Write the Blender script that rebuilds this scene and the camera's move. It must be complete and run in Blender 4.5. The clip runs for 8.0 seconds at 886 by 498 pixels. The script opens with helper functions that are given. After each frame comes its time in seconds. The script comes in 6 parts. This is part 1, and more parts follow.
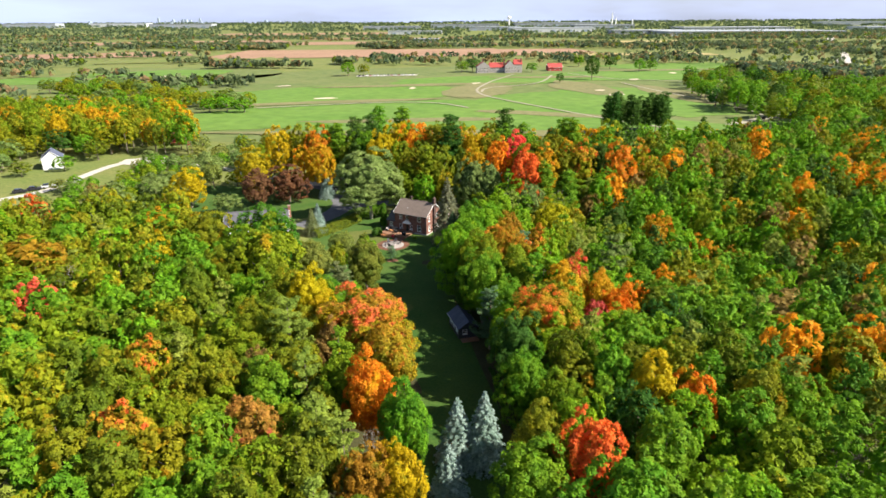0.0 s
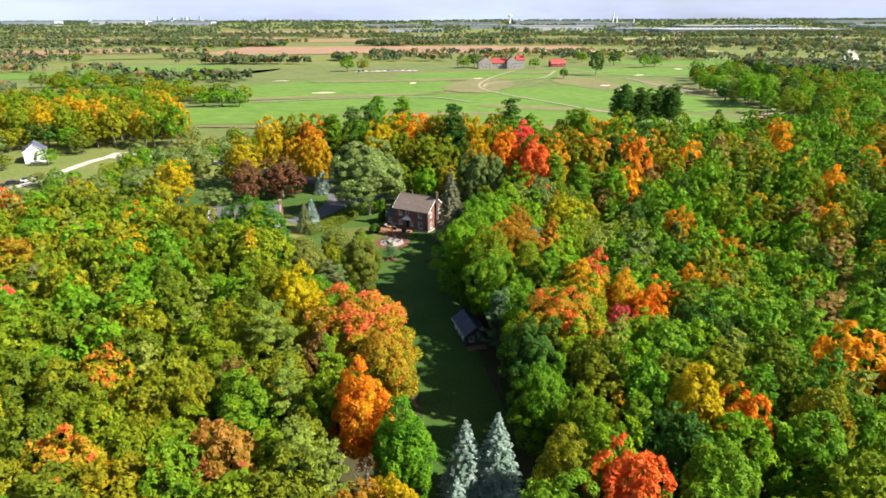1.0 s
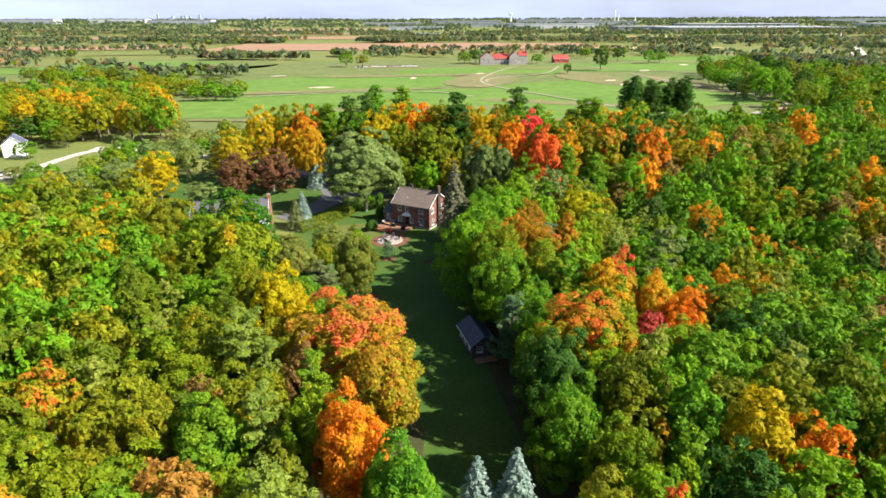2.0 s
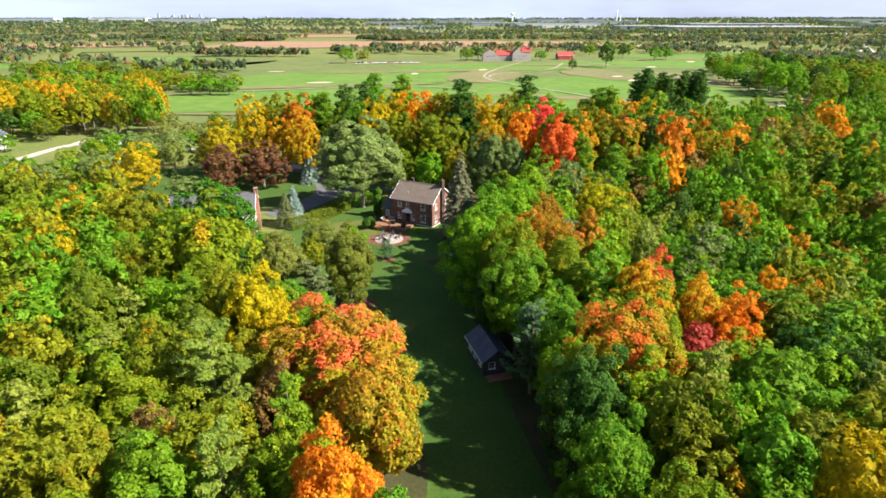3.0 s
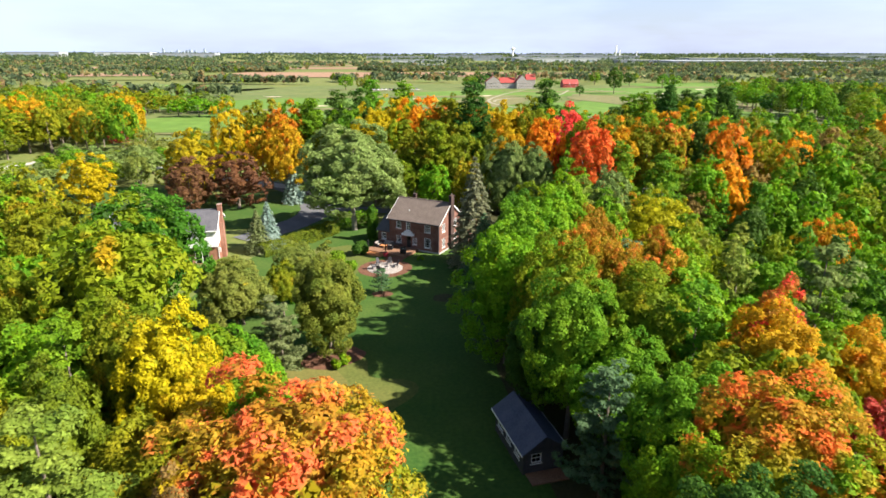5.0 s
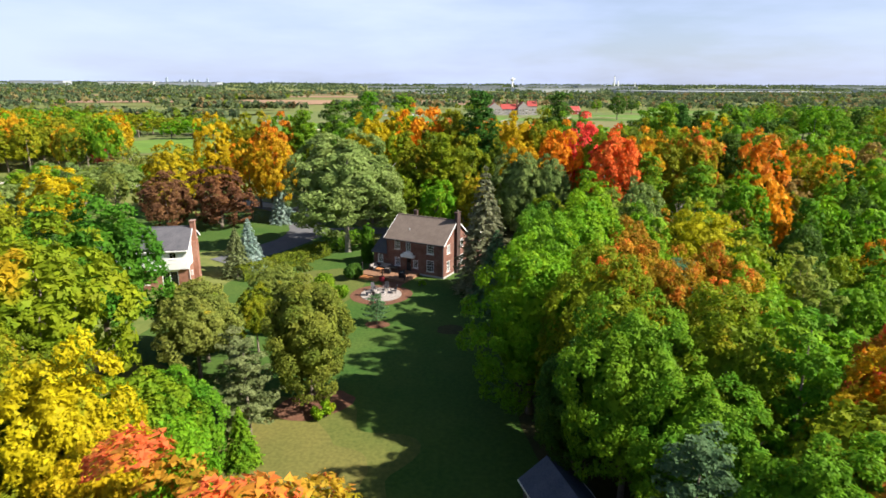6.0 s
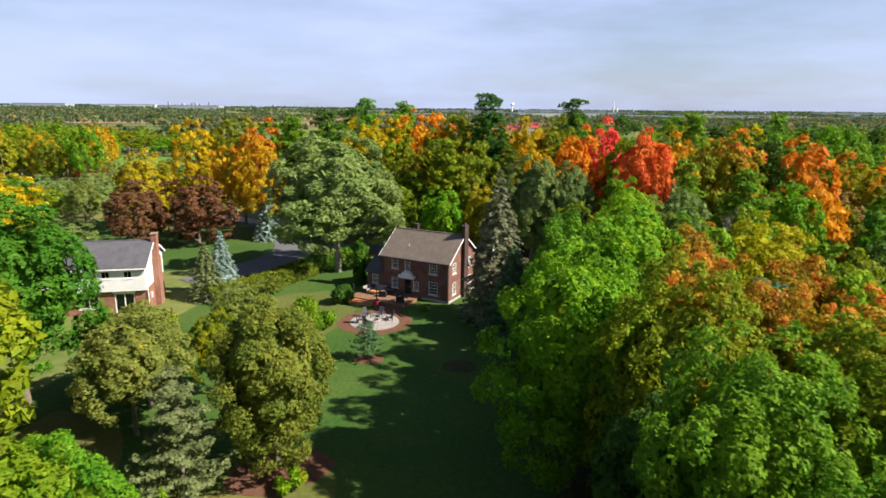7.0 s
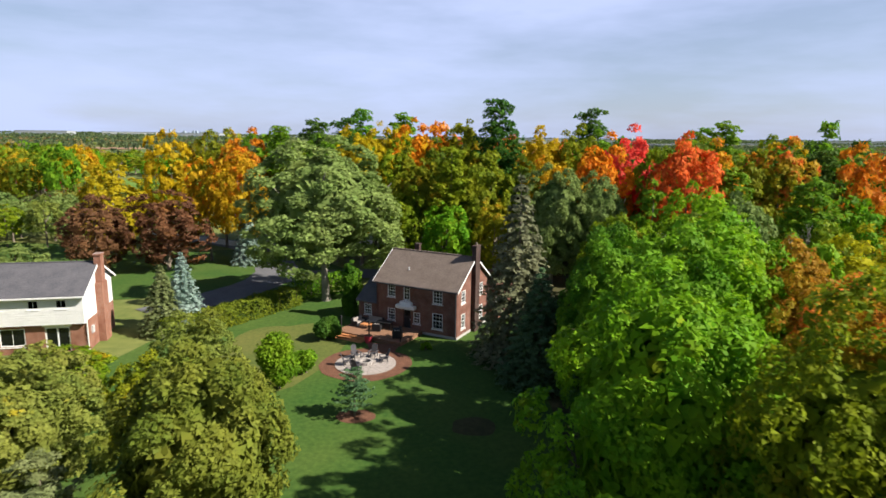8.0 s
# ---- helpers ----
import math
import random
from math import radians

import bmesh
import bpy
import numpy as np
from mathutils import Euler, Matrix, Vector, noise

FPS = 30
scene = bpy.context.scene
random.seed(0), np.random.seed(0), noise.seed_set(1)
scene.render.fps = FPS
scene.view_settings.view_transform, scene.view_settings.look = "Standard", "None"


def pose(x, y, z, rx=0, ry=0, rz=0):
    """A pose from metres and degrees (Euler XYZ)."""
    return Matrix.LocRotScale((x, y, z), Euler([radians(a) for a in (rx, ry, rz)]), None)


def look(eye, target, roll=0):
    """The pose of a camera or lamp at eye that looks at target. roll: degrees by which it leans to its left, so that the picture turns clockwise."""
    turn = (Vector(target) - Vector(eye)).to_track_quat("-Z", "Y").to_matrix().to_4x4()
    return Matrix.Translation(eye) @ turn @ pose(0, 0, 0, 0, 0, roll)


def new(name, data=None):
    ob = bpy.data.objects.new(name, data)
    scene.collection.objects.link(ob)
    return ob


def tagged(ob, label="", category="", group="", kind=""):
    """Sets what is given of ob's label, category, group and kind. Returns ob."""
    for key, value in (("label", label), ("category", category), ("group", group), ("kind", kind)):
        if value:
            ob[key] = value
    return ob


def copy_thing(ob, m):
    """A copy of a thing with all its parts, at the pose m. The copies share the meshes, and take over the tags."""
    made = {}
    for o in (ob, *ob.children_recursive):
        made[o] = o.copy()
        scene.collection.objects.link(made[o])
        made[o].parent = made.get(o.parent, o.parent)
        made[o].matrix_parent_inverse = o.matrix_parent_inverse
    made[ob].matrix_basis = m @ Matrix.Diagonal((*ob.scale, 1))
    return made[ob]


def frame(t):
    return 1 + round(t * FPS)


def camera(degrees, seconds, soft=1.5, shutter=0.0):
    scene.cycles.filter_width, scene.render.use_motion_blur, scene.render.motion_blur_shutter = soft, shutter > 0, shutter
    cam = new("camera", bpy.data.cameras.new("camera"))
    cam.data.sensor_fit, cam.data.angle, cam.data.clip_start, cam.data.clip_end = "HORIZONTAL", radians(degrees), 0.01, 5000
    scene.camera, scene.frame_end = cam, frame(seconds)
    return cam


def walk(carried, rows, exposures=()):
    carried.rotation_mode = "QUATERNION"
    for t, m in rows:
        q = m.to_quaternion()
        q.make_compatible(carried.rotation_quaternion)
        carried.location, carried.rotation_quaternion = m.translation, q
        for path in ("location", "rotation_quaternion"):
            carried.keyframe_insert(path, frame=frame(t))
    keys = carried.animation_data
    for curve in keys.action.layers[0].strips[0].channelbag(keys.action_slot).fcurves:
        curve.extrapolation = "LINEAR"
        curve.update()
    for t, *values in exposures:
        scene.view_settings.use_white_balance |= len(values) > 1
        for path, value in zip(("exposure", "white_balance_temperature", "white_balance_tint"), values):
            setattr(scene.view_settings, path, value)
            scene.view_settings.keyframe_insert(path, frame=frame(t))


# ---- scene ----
# the camera and its flight
cam = camera(72.9, 8.0, soft=1.6, shutter=0.2)
walk(cam, [
    (0.0, look((1.272, -0.948, 55.24), (1.231, 0.919, 54.522), -0.3)),
    (0.5, look((0.774, 4.32, 52.955), (0.734, 6.187, 52.238), -0.25)),
    (1.0, look((0.35, 9.566, 50.879), (0.309, 11.431, 50.159), -0.2)),
    (1.5, look((0.0, 15.033, 48.701), (-0.042, 16.897, 47.979), -0.2)),
    (3.0, look((-1.459, 32.107, 41.847), (-1.503, 33.972, 41.126), -0.05)),
    (3.5, look((-1.891, 37.894, 39.595), (-1.938, 39.761, 38.879), 0.0)),
    (4.0, look((-2.505, 43.679, 37.359), (-2.55, 45.553, 36.662), 0.0)),
    (4.5, look((-3.0, 49.385, 35.101), (-3.046, 51.271, 34.438), 0.0)),
    (6.0, look((-4.626, 67.057, 28.112), (-4.671, 68.986, 27.585), 0.3)),
    (6.5, look((-5.094, 73.122, 26.066), (-5.139, 75.06, 25.575), 0.4)),
    (7.0, look((-5.655, 79.517, 24.111), (-5.699, 81.466, 23.661), 0.6)),
    (7.5, look((-6.187, 85.806, 22.363), (-6.232, 87.763, 21.956), 0.7)),
    (8.0, look((-6.729, 92.282, 20.819), (-6.772, 94.249, 20.459), 0.7)),
], exposures=[(0.0, 1.36), (3.5, 1.5), (4.5, 1.52), (6.5, 1.13), (8.0, 0.97)])

# ---- sky and sun ----
SUN_ELEVATION, SUN_AZIMUTH = 40.0, -13.0      # degrees; azimuth counted from +x towards +y
world = bpy.data.worlds.new("sky")
scene.world = world
world.use_nodes = True
wn, wl = world.node_tree.nodes, world.node_tree.links
wn.clear()
w_out, w_bg, w_sky = wn.new("ShaderNodeOutputWorld"), wn.new("ShaderNodeBackground"), wn.new("ShaderNodeTexSky")
w_sky.sky_type, w_sky.sun_disc = "NISHITA", False
w_sky.sun_elevation, w_sky.sun_rotation = radians(SUN_ELEVATION), radians(90 - SUN_AZIMUTH)
w_sky.air_density, w_sky.dust_density, w_sky.ozone_density = 1.0, 1.0, 2.0
# thin high cloud, drawn out sideways
w_co, w_map, w_noise, w_ramp, w_mix = (wn.new("ShaderNodeTexCoord"), wn.new("ShaderNodeMapping"), wn.new("ShaderNodeTexNoise"),
                                       wn.new("ShaderNodeValToRGB"), wn.new("ShaderNodeMix"))
w_map.inputs["Scale"].default_value = (0.9, 0.9, 4.2)
w_map.inputs["Location"].default_value = (0.35, 0.1, 0.3)
w_noise.inputs["Scale"].default_value, w_noise.inputs["Detail"].default_value, w_noise.inputs["Roughness"].default_value = 2.2, 5.0, 0.55
w_ramp.color_ramp.elements[0].position, w_ramp.color_ramp.elements[1].position = 0.36, 0.64
w_ramp.color_ramp.elements[0].color, w_ramp.color_ramp.elements[1].color = (0.38, 0.38, 0.38, 1), (0.92, 0.92, 0.92, 1)
w_mix.data_type = "RGBA"
w_mix.inputs["B"].default_value = (6.5, 7.6, 11.3, 1)
w_bg.inputs["Strength"].default_value = 0.05
wl.new(w_co.outputs["Generated"], w_map.inputs["Vector"])
wl.new(w_map.outputs["Vector"], w_noise.inputs["Vector"])
wl.new(w_noise.outputs["Fac"], w_ramp.inputs["Fac"])
# the veil lies low; higher up the sky is clear
w_sep, w_low, w_mul = wn.new("ShaderNodeSeparateXYZ"), wn.new("ShaderNodeMapRange"), wn.new("ShaderNodeMath")
w_low.inputs["From Min"].default_value, w_low.inputs["From Max"].default_value = 0.22, 0.46
w_low.inputs["To Min"].default_value, w_low.inputs["To Max"].default_value = 1.0, 0.05
w_mul.operation = "MULTIPLY"
wl.new(w_co.outputs["Generated"], w_sep.inputs[0])
wl.new(w_sep.outputs["Z"], w_low.inputs["Value"])
wl.new(w_low.outputs["Result"], w_mul.inputs[0])
wl.new(w_ramp.outputs["Color"], w_mul.inputs[1])
wl.new(w_mul.outputs[0], w_mix.inputs["Factor"])
wl.new(w_sky.outputs["Color"], w_mix.inputs["A"])
wl.new(w_mix.outputs["Result"], w_bg.inputs["Color"])
wl.new(w_bg.outputs["Background"], w_out.inputs["Surface"])

sun = new("sun", bpy.data.lights.new("sun", "SUN"))
sun.data.energy, sun.data.angle, sun.data.color = 5.0, radians(0.6), (1.0, 0.93, 0.82)
sun_dir = Vector((math.cos(radians(SUN_ELEVATION)) * math.cos(radians(SUN_AZIMUTH)),
                  math.cos(radians(SUN_ELEVATION)) * math.sin(radians(SUN_AZIMUTH)), math.sin(radians(SUN_ELEVATION))))
sun.matrix_world = look(sun_dir * 300, (0, 0, 0))
# ---- materials ----
def shader(name, rough=0.7, metal=0.0, spec=0.3):
    m = bpy.data.materials.new(name)
    m.use_nodes = True
    b = m.node_tree.nodes["Principled BSDF"]
    b.inputs["Roughness"].default_value, b.inputs["Metallic"].default_value = rough, metal
    b.inputs["Specular IOR Level"].default_value = spec
    return m, m.node_tree.nodes, m.node_tree.links, b


def blend(nt, ln, fac, a, b, how="MIX"):
    """A colour mix node; fac, a and b are sockets or values. Gives its result."""
    n = nt.new("ShaderNodeMix")
    n.data_type, n.blend_type, n.clamp_factor = "RGBA", how, True
    for key, v in (("Factor", fac), ("A", a), ("B", b)):
        if isinstance(v, bpy.types.NodeSocket):
            ln.new(v, n.inputs[key])
        elif key == "Factor":
            n.inputs[key].default_value = v
        else:
            n.inputs[key].default_value = (*v, 1)
    return n.outputs["Result"]


def spots(nt, ln, vector, scale, lo, hi, detail=3.0, rough=0.55):
    """A noise, spread between lo and hi to 0..1."""
    n, r = nt.new("ShaderNodeTexNoise"), nt.new("ShaderNodeMapRange")
    n.inputs["Scale"].default_value, n.inputs["Detail"].default_value, n.inputs["Roughness"].default_value = scale, detail, rough
    ln.new(vector, n.inputs["Vector"])
    r.inputs["From Min"].default_value, r.inputs["From Max"].default_value = lo, hi
    ln.new(n.outputs["Fac"], r.inputs["Value"])
    return r.outputs["Result"]


def surface(name, c1, c2, scale=1.0, rough=0.8, c3=None, metal=0.0, spec=0.25, bump=0.0, fine=12.0):
    """A plain surface with stains at one scale and grain at another."""
    m, nt, ln, b = shader(name, rough, metal, spec)
    co = nt.new("ShaderNodeTexCoord").outputs["Object"]
    c = blend(nt, ln, spots(nt, ln, co, scale, 0.32, 0.68), c1, c2)
    g = spots(nt, ln, co, scale * fine, 0.3, 0.7)
    if c3:
        c = blend(nt, ln, g, c, c3)
    else:
        c = blend(nt, ln, 0.35, c, blend(nt, ln, g, tuple(v * 0.55 for v in c1), tuple(min(1, v * 1.3) for v in c2)))
    ln.new(c, b.inputs["Base Color"])
    if bump:
        bp = nt.new("ShaderNodeBump")
        bp.inputs["Strength"].default_value, bp.inputs["Distance"].default_value = 0.7, bump
        ln.new(g, bp.inputs["Height"])
        ln.new(bp.outputs["Normal"], b.inputs["Normal"])
    return m


def leafy(name, c1, c2, patch=None, amount=0.0, up=0.0, gaps=4.6, tuft=0.3):
    """Foliage: each leaf differs a little, sprays of the second colour, and patches that have turned (up: more of them towards the crown's top)."""
    m, nt, ln, b = shader("foliage_" + name, 0.65, 0.0, 0.12)
    co, geo, info = nt.new("ShaderNodeTexCoord"), nt.new("ShaderNodeNewGeometry"), nt.new("ShaderNodeObjectInfo")
    off = nt.new("ShaderNodeVectorMath")
    off.operation = "MULTIPLY_ADD"
    off.inputs[1].default_value = (37, 23, 41)
    ln.new(info.outputs["Random"], off.inputs[0])
    ln.new(co.outputs["Object"], off.inputs[2])
    where = off.outputs["Vector"]
    c = blend(nt, ln, spots(nt, ln, where, 0.45, 0.35, 0.65), c1, c2)
    if patch:
        k = spots(nt, ln, where, tuft, 0.68 - 0.36 * amount, 0.8 - 0.36 * amount, 2.0)
        if up:
            sep, mr, ad = nt.new("ShaderNodeSeparateXYZ"), nt.new("ShaderNodeMapRange"), nt.new("ShaderNodeMath")
            ln.new(co.outputs["Generated"], sep.inputs[0])
            ln.new(sep.outputs["Z"], mr.inputs["Value"])
            mr.inputs["From Min"].default_value, mr.inputs["From Max"].default_value = 0.35, 0.95
            mr.inputs["To Min"].default_value, mr.inputs["To Max"].default_value = -up, up
            ad.operation, ad.use_clamp = "ADD", True
            ln.new(k, ad.inputs[0])
            ln.new(mr.outputs["Result"], ad.inputs[1])
            k = ad.outputs[0]
        c = blend(nt, ln, k, c, patch)
    hsv = nt.new("ShaderNodeHueSaturation")
    r1, r2 = nt.new("ShaderNodeMapRange"), nt.new("ShaderNodeMapRange")
    r1.inputs["To Min"].default_value, r1.inputs["To Max"].default_value = 0.74, 1.24
    ln.new(geo.outputs["Random Per Island"], r1.inputs["Value"])
    ln.new(r1.outputs["Result"], hsv.inputs["Value"])
    r2.inputs["To Min"].default_value, r2.inputs["To Max"].default_value = 0.485, 0.515
    ln.new(info.outputs["Random"], r2.inputs["Value"])
    ln.new(r2.outputs["Result"], hsv.inputs["Hue"])
    ln.new(c, hsv.inputs["Color"])
    ln.new(hsv.outputs["Color"], b.inputs["Base Color"])
    tr, mx = nt.new("ShaderNodeBsdfTranslucent"), nt.new("ShaderNodeMixShader")
    mx.inputs["Fac"].default_value = 0.42
    ln.new(hsv.outputs["Color"], tr.inputs["Color"])
    ln.new(b.outputs["BSDF"], mx.inputs[1])
    ln.new(tr.outputs["BSDF"], mx.inputs[2])
    if not gaps:
        ln.new(mx.outputs["Shader"], nt["Material Output"].inputs["Surface"])
        return m
    # a spray is many small leaves with air between them
    cells, air, clear, leaves = (nt.new("ShaderNodeTexVoronoi"), nt.new("ShaderNodeMath"), nt.new("ShaderNodeBsdfTransparent"), nt.new("ShaderNodeMixShader"))
    cells.inputs["Scale"].default_value = gaps
    air.operation = "GREATER_THAN"
    air.inputs[1].default_value = 0.66
    ln.new(where, cells.inputs["Vector"])
    ln.new(cells.outputs["Distance"], air.inputs[0])
    ln.new(air.outputs[0], leaves.inputs["Fac"])
    ln.new(mx.outputs["Shader"], leaves.inputs[1])
    ln.new(clear.outputs["BSDF"], leaves.inputs[2])
    ln.new(leaves.outputs["Shader"], nt["Material Output"].inputs["Surface"])
    return m


LEAF = {
    "green": leafy("green", (0.09, 0.225, 0.0115), (0.185, 0.325, 0.0145)),
    "deep_green": leafy("deep_green", (0.06, 0.168, 0.012), (0.105, 0.225, 0.015)),
    "dark_green": leafy("dark_green", (0.0413, 0.112, 0.0155), (0.0775, 0.164, 0.0189)),
    "lime": leafy("lime", (0.125, 0.29, 0.011), (0.22, 0.36, 0.0099), (0.36, 0.34, 0.012), 0.1, tuft=0.6),
    "yellow_green": leafy("yellow_green", (0.135, 0.228, 0.00983), (0.234, 0.293, 0.0109), (0.435, 0.315, 0.0109), 0.12),
    "gold_green": leafy("gold_green", (0.1953, 0.235, 0.0105), (0.2883, 0.295, 0.011), (0.47, 0.31, 0.011), 0.3, 0.2, tuft=0.6),
    "hedge": leafy("hedge", (0.105, 0.165, 0.012), (0.17, 0.215, 0.016)),
    "olive": leafy("olive", (0.1035, 0.155, 0.0121), (0.1782, 0.217, 0.00983)),
    "olive_gold": leafy("olive_gold", (0.1527, 0.204, 0.0109), (0.2631, 0.268, 0.0109), (0.452, 0.284, 0.0109), 0.22),
    "olive_sage": leafy("olive_sage", (0.164, 0.207, 0.0386), (0.249, 0.275, 0.0516), (0.474, 0.37, 0.0172), 0.05),
    "sage": leafy("sage", (0.132, 0.212, 0.0506), (0.212, 0.294, 0.081)),
    # hues of the distance: haze put into the leaf colour, greyed and blued
    "hazed_green": leafy("hazed_green", (0.095, 0.135, 0.055), (0.145, 0.178, 0.072), gaps=0),
    "hazed_dark": leafy("hazed_dark", (0.066, 0.102, 0.055), (0.095, 0.132, 0.064), gaps=0),
    "hazed_tan": leafy("hazed_tan", (0.192, 0.144, 0.064), (0.256, 0.192, 0.08), gaps=0),
    "willow": leafy("willow", (0.165, 0.265, 0.068), (0.255, 0.35, 0.1)),
    "linden": leafy("linden", (0.118, 0.172, 0.022), (0.196, 0.225, 0.03)),
    "gold": leafy("gold", (0.42, 0.32, 0.006), (0.53, 0.41, 0.008), (0.23, 0.26, 0.0146), 0.2, tuft=0.6),
    "yellow": leafy("yellow", (0.365, 0.321, 0.00729), (0.481, 0.408, 0.0146)),
    "orange": leafy("orange", (0.66, 0.2, 0.008), (0.72, 0.3, 0.016), (0.55, 0.36, 0.008), 0.25),
    "orange_gold": leafy("orange_gold", (0.42, 0.29, 0.008), (0.56, 0.34, 0.0146), (0.68, 0.19, 0.0109), 0.34, 0.25, tuft=0.5),
    "orange_green": leafy("orange_green", (0.22, 0.285, 0.008), (0.37, 0.33, 0.014), (0.72, 0.19, 0.03), 0.45, 0.5, tuft=0.65),
    "orange_red": leafy("orange_red", (0.58, 0.18, 0.016), (0.66, 0.24, 0.0117), (0.3, 0.27, 0.0146), 0.25, tuft=0.6),
    "red": leafy("red", (0.68, 0.065, 0.045), (0.78, 0.13, 0.075)),
    "red_orange": leafy("red_orange", (0.64, 0.085, 0.025), (0.74, 0.15, 0.03), (0.6, 0.26, 0.01), 0.15),
    "red_top": leafy("red_top", (0.25, 0.28, 0.012), (0.46, 0.3, 0.014), (0.72, 0.15, 0.05), 0.46, 0.5, tuft=0.7),
    "pink_red": leafy("pink_red", (0.438, 0.0511, 0.0511), (0.546, 0.0953, 0.0802)),
    "rust": leafy("rust", (0.299, 0.149, 0.0149), (0.398, 0.206, 0.0166), (0.199, 0.215, 0.0166), 0.3),
    "rust_gold": leafy("rust_gold", (0.23, 0.25, 0.016), (0.4, 0.27, 0.0132), (0.5, 0.16, 0.0166), 0.42, 0.4, tuft=0.7),
    "rust_pink": leafy("rust_pink", (0.315, 0.182, 0.0249), (0.415, 0.232, 0.0331), (0.539, 0.0911, 0.0663), 0.25, 0.2),
    "russet": leafy("russet", (0.241, 0.168, 0.0438), (0.306, 0.219, 0.051), (0.161, 0.197, 0.0219), 0.3),
    "copper": leafy("copper", (0.135, 0.06, 0.034), (0.2, 0.09, 0.042), (0.31, 0.13, 0.02), 0.1),
    "pale_green": leafy("pale_green", (0.18, 0.245, 0.032), (0.275, 0.325, 0.048)),
    "blue_green": leafy("blue_green", (0.0732, 0.155, 0.0689), (0.138, 0.233, 0.103)),
    "grey_green": leafy("grey_green", (0.146, 0.189, 0.0689), (0.233, 0.275, 0.112)),
    "grey": leafy("grey", (0.17, 0.185, 0.1), (0.25, 0.258, 0.145)),
    "blue": leafy("blue", (0.23, 0.33, 0.27), (0.37, 0.47, 0.41)),
}
BARK = surface("bark", (0.13, 0.10, 0.075), (0.24, 0.2, 0.16), 2.0, 0.9, bump=0.02)
PALE_BARK = surface("pale_bark", (0.2, 0.175, 0.145), (0.3, 0.27, 0.23), 2.0, 0.9, bump=0.02)
ROUGH = surface("meadow_grass", (0.09, 0.14, 0.025), (0.17, 0.17, 0.05), 0.035, 0.95, fine=18.0)
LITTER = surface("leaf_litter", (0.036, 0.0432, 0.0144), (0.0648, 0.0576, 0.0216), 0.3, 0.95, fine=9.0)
LAWN = surface("mown_lawn", (0.024, 0.078, 0.009), (0.062, 0.105, 0.016), 0.12, 0.95, fine=20.0, bump=0.02)
# LAWN's grass again, drier, with the sunlit tone put into its colour
SUNLIT_DRY_LAWN = surface("sunlit_dry_lawn", (0.1, 0.105, 0.025), (0.15, 0.135, 0.035), 0.2, 0.95, fine=16.0)
SUNLIT_LAWN = surface("sunlit_lawn", (0.06, 0.095, 0.016), (0.12, 0.122, 0.028), 0.16, 0.95, fine=18.0)
PATH = surface("tan_cart_path", (0.25, 0.225, 0.16), (0.32, 0.29, 0.21), 0.3, 0.95)
FAIRWAY = surface("fairway_grass", (0.08, 0.165, 0.02), (0.115, 0.195, 0.03), 0.02, 0.95, fine=6.0)
GOLF_ROUGH = surface("golf_rough", (0.085, 0.13, 0.03), (0.14, 0.155, 0.05), 0.015, 0.95, fine=7.0)
DRY = surface("dry_rough", (0.13, 0.135, 0.05), (0.18, 0.165, 0.07), 0.03, 0.95, fine=8.0)
SOIL = surface("tilled_soil", (0.245, 0.144, 0.09), (0.302, 0.187, 0.115), 0.008, 0.95, fine=12.0)
STRAW = surface("stubble", (0.302, 0.245, 0.0936), (0.36, 0.288, 0.13), 0.01, 0.95, fine=12.0)
SAND = surface("bunker_sand", (0.49, 0.403, 0.288), (0.562, 0.475, 0.36), 0.2, 0.95)
GRAVEL = surface("pale_gravel", (0.374, 0.346, 0.302), (0.475, 0.439, 0.389), 0.3, 0.95, fine=20.0)
ASPHALT = surface("asphalt", (0.0936, 0.0936, 0.101), (0.137, 0.137, 0.144), 0.3, 0.9, fine=20.0)
MULCH = surface("red_mulch", (0.1, 0.046, 0.028), (0.16, 0.075, 0.045), 1.5, 0.95, fine=8.0, bump=0.03)
SHINGLE = surface("brown_shingles", (0.125, 0.096, 0.08), (0.175, 0.138, 0.118), 0.9, 0.9, fine=9.0, bump=0.02)
DARK_SHINGLE = surface("charcoal_shingles", (0.072, 0.072, 0.0828), (0.112, 0.108, 0.119), 0.9, 0.9, fine=9.0, bump=0.02)
SLATE = surface("slate_roof", (0.06, 0.07, 0.11), (0.1, 0.11, 0.16), 0.9, 0.8, fine=9.0)
WHITE = surface("white_paint", (0.76, 0.76, 0.75), (0.83, 0.83, 0.82), 1.0, 0.5)
DARK_BOARD = surface("dark_stained_board", (0.05, 0.05, 0.06), (0.09, 0.085, 0.09), 2.0, 0.8)
BLACK = surface("black_paint", (0.015, 0.015, 0.018), (0.03, 0.03, 0.032), 2.0, 0.5)
CEDAR = surface("cedar_planks", (0.4, 0.16, 0.06), (0.5, 0.22, 0.09), 1.2, 0.7, fine=6.0)
OLD_DECK = surface("weathered_deck", (0.194, 0.101, 0.0612), (0.259, 0.144, 0.0864), 1.2, 0.8, fine=6.0)
PAVER = surface("pale_pavers", (0.27, 0.235, 0.215), (0.37, 0.33, 0.3), 1.5, 0.9)
CONCRETE = surface("concrete", (0.36, 0.353, 0.331), (0.446, 0.432, 0.41), 1.0, 0.9)
METAL = surface("pale_sheet_metal", (0.504, 0.511, 0.526), (0.576, 0.583, 0.59), 0.05, 0.5)
# skyline blue-grey, the air's haze painted into the base colour
HAZE_GREY = surface("hazed_blue_grey", (0.28, 0.335, 0.42), (0.33, 0.39, 0.47), 0.02, 0.8)
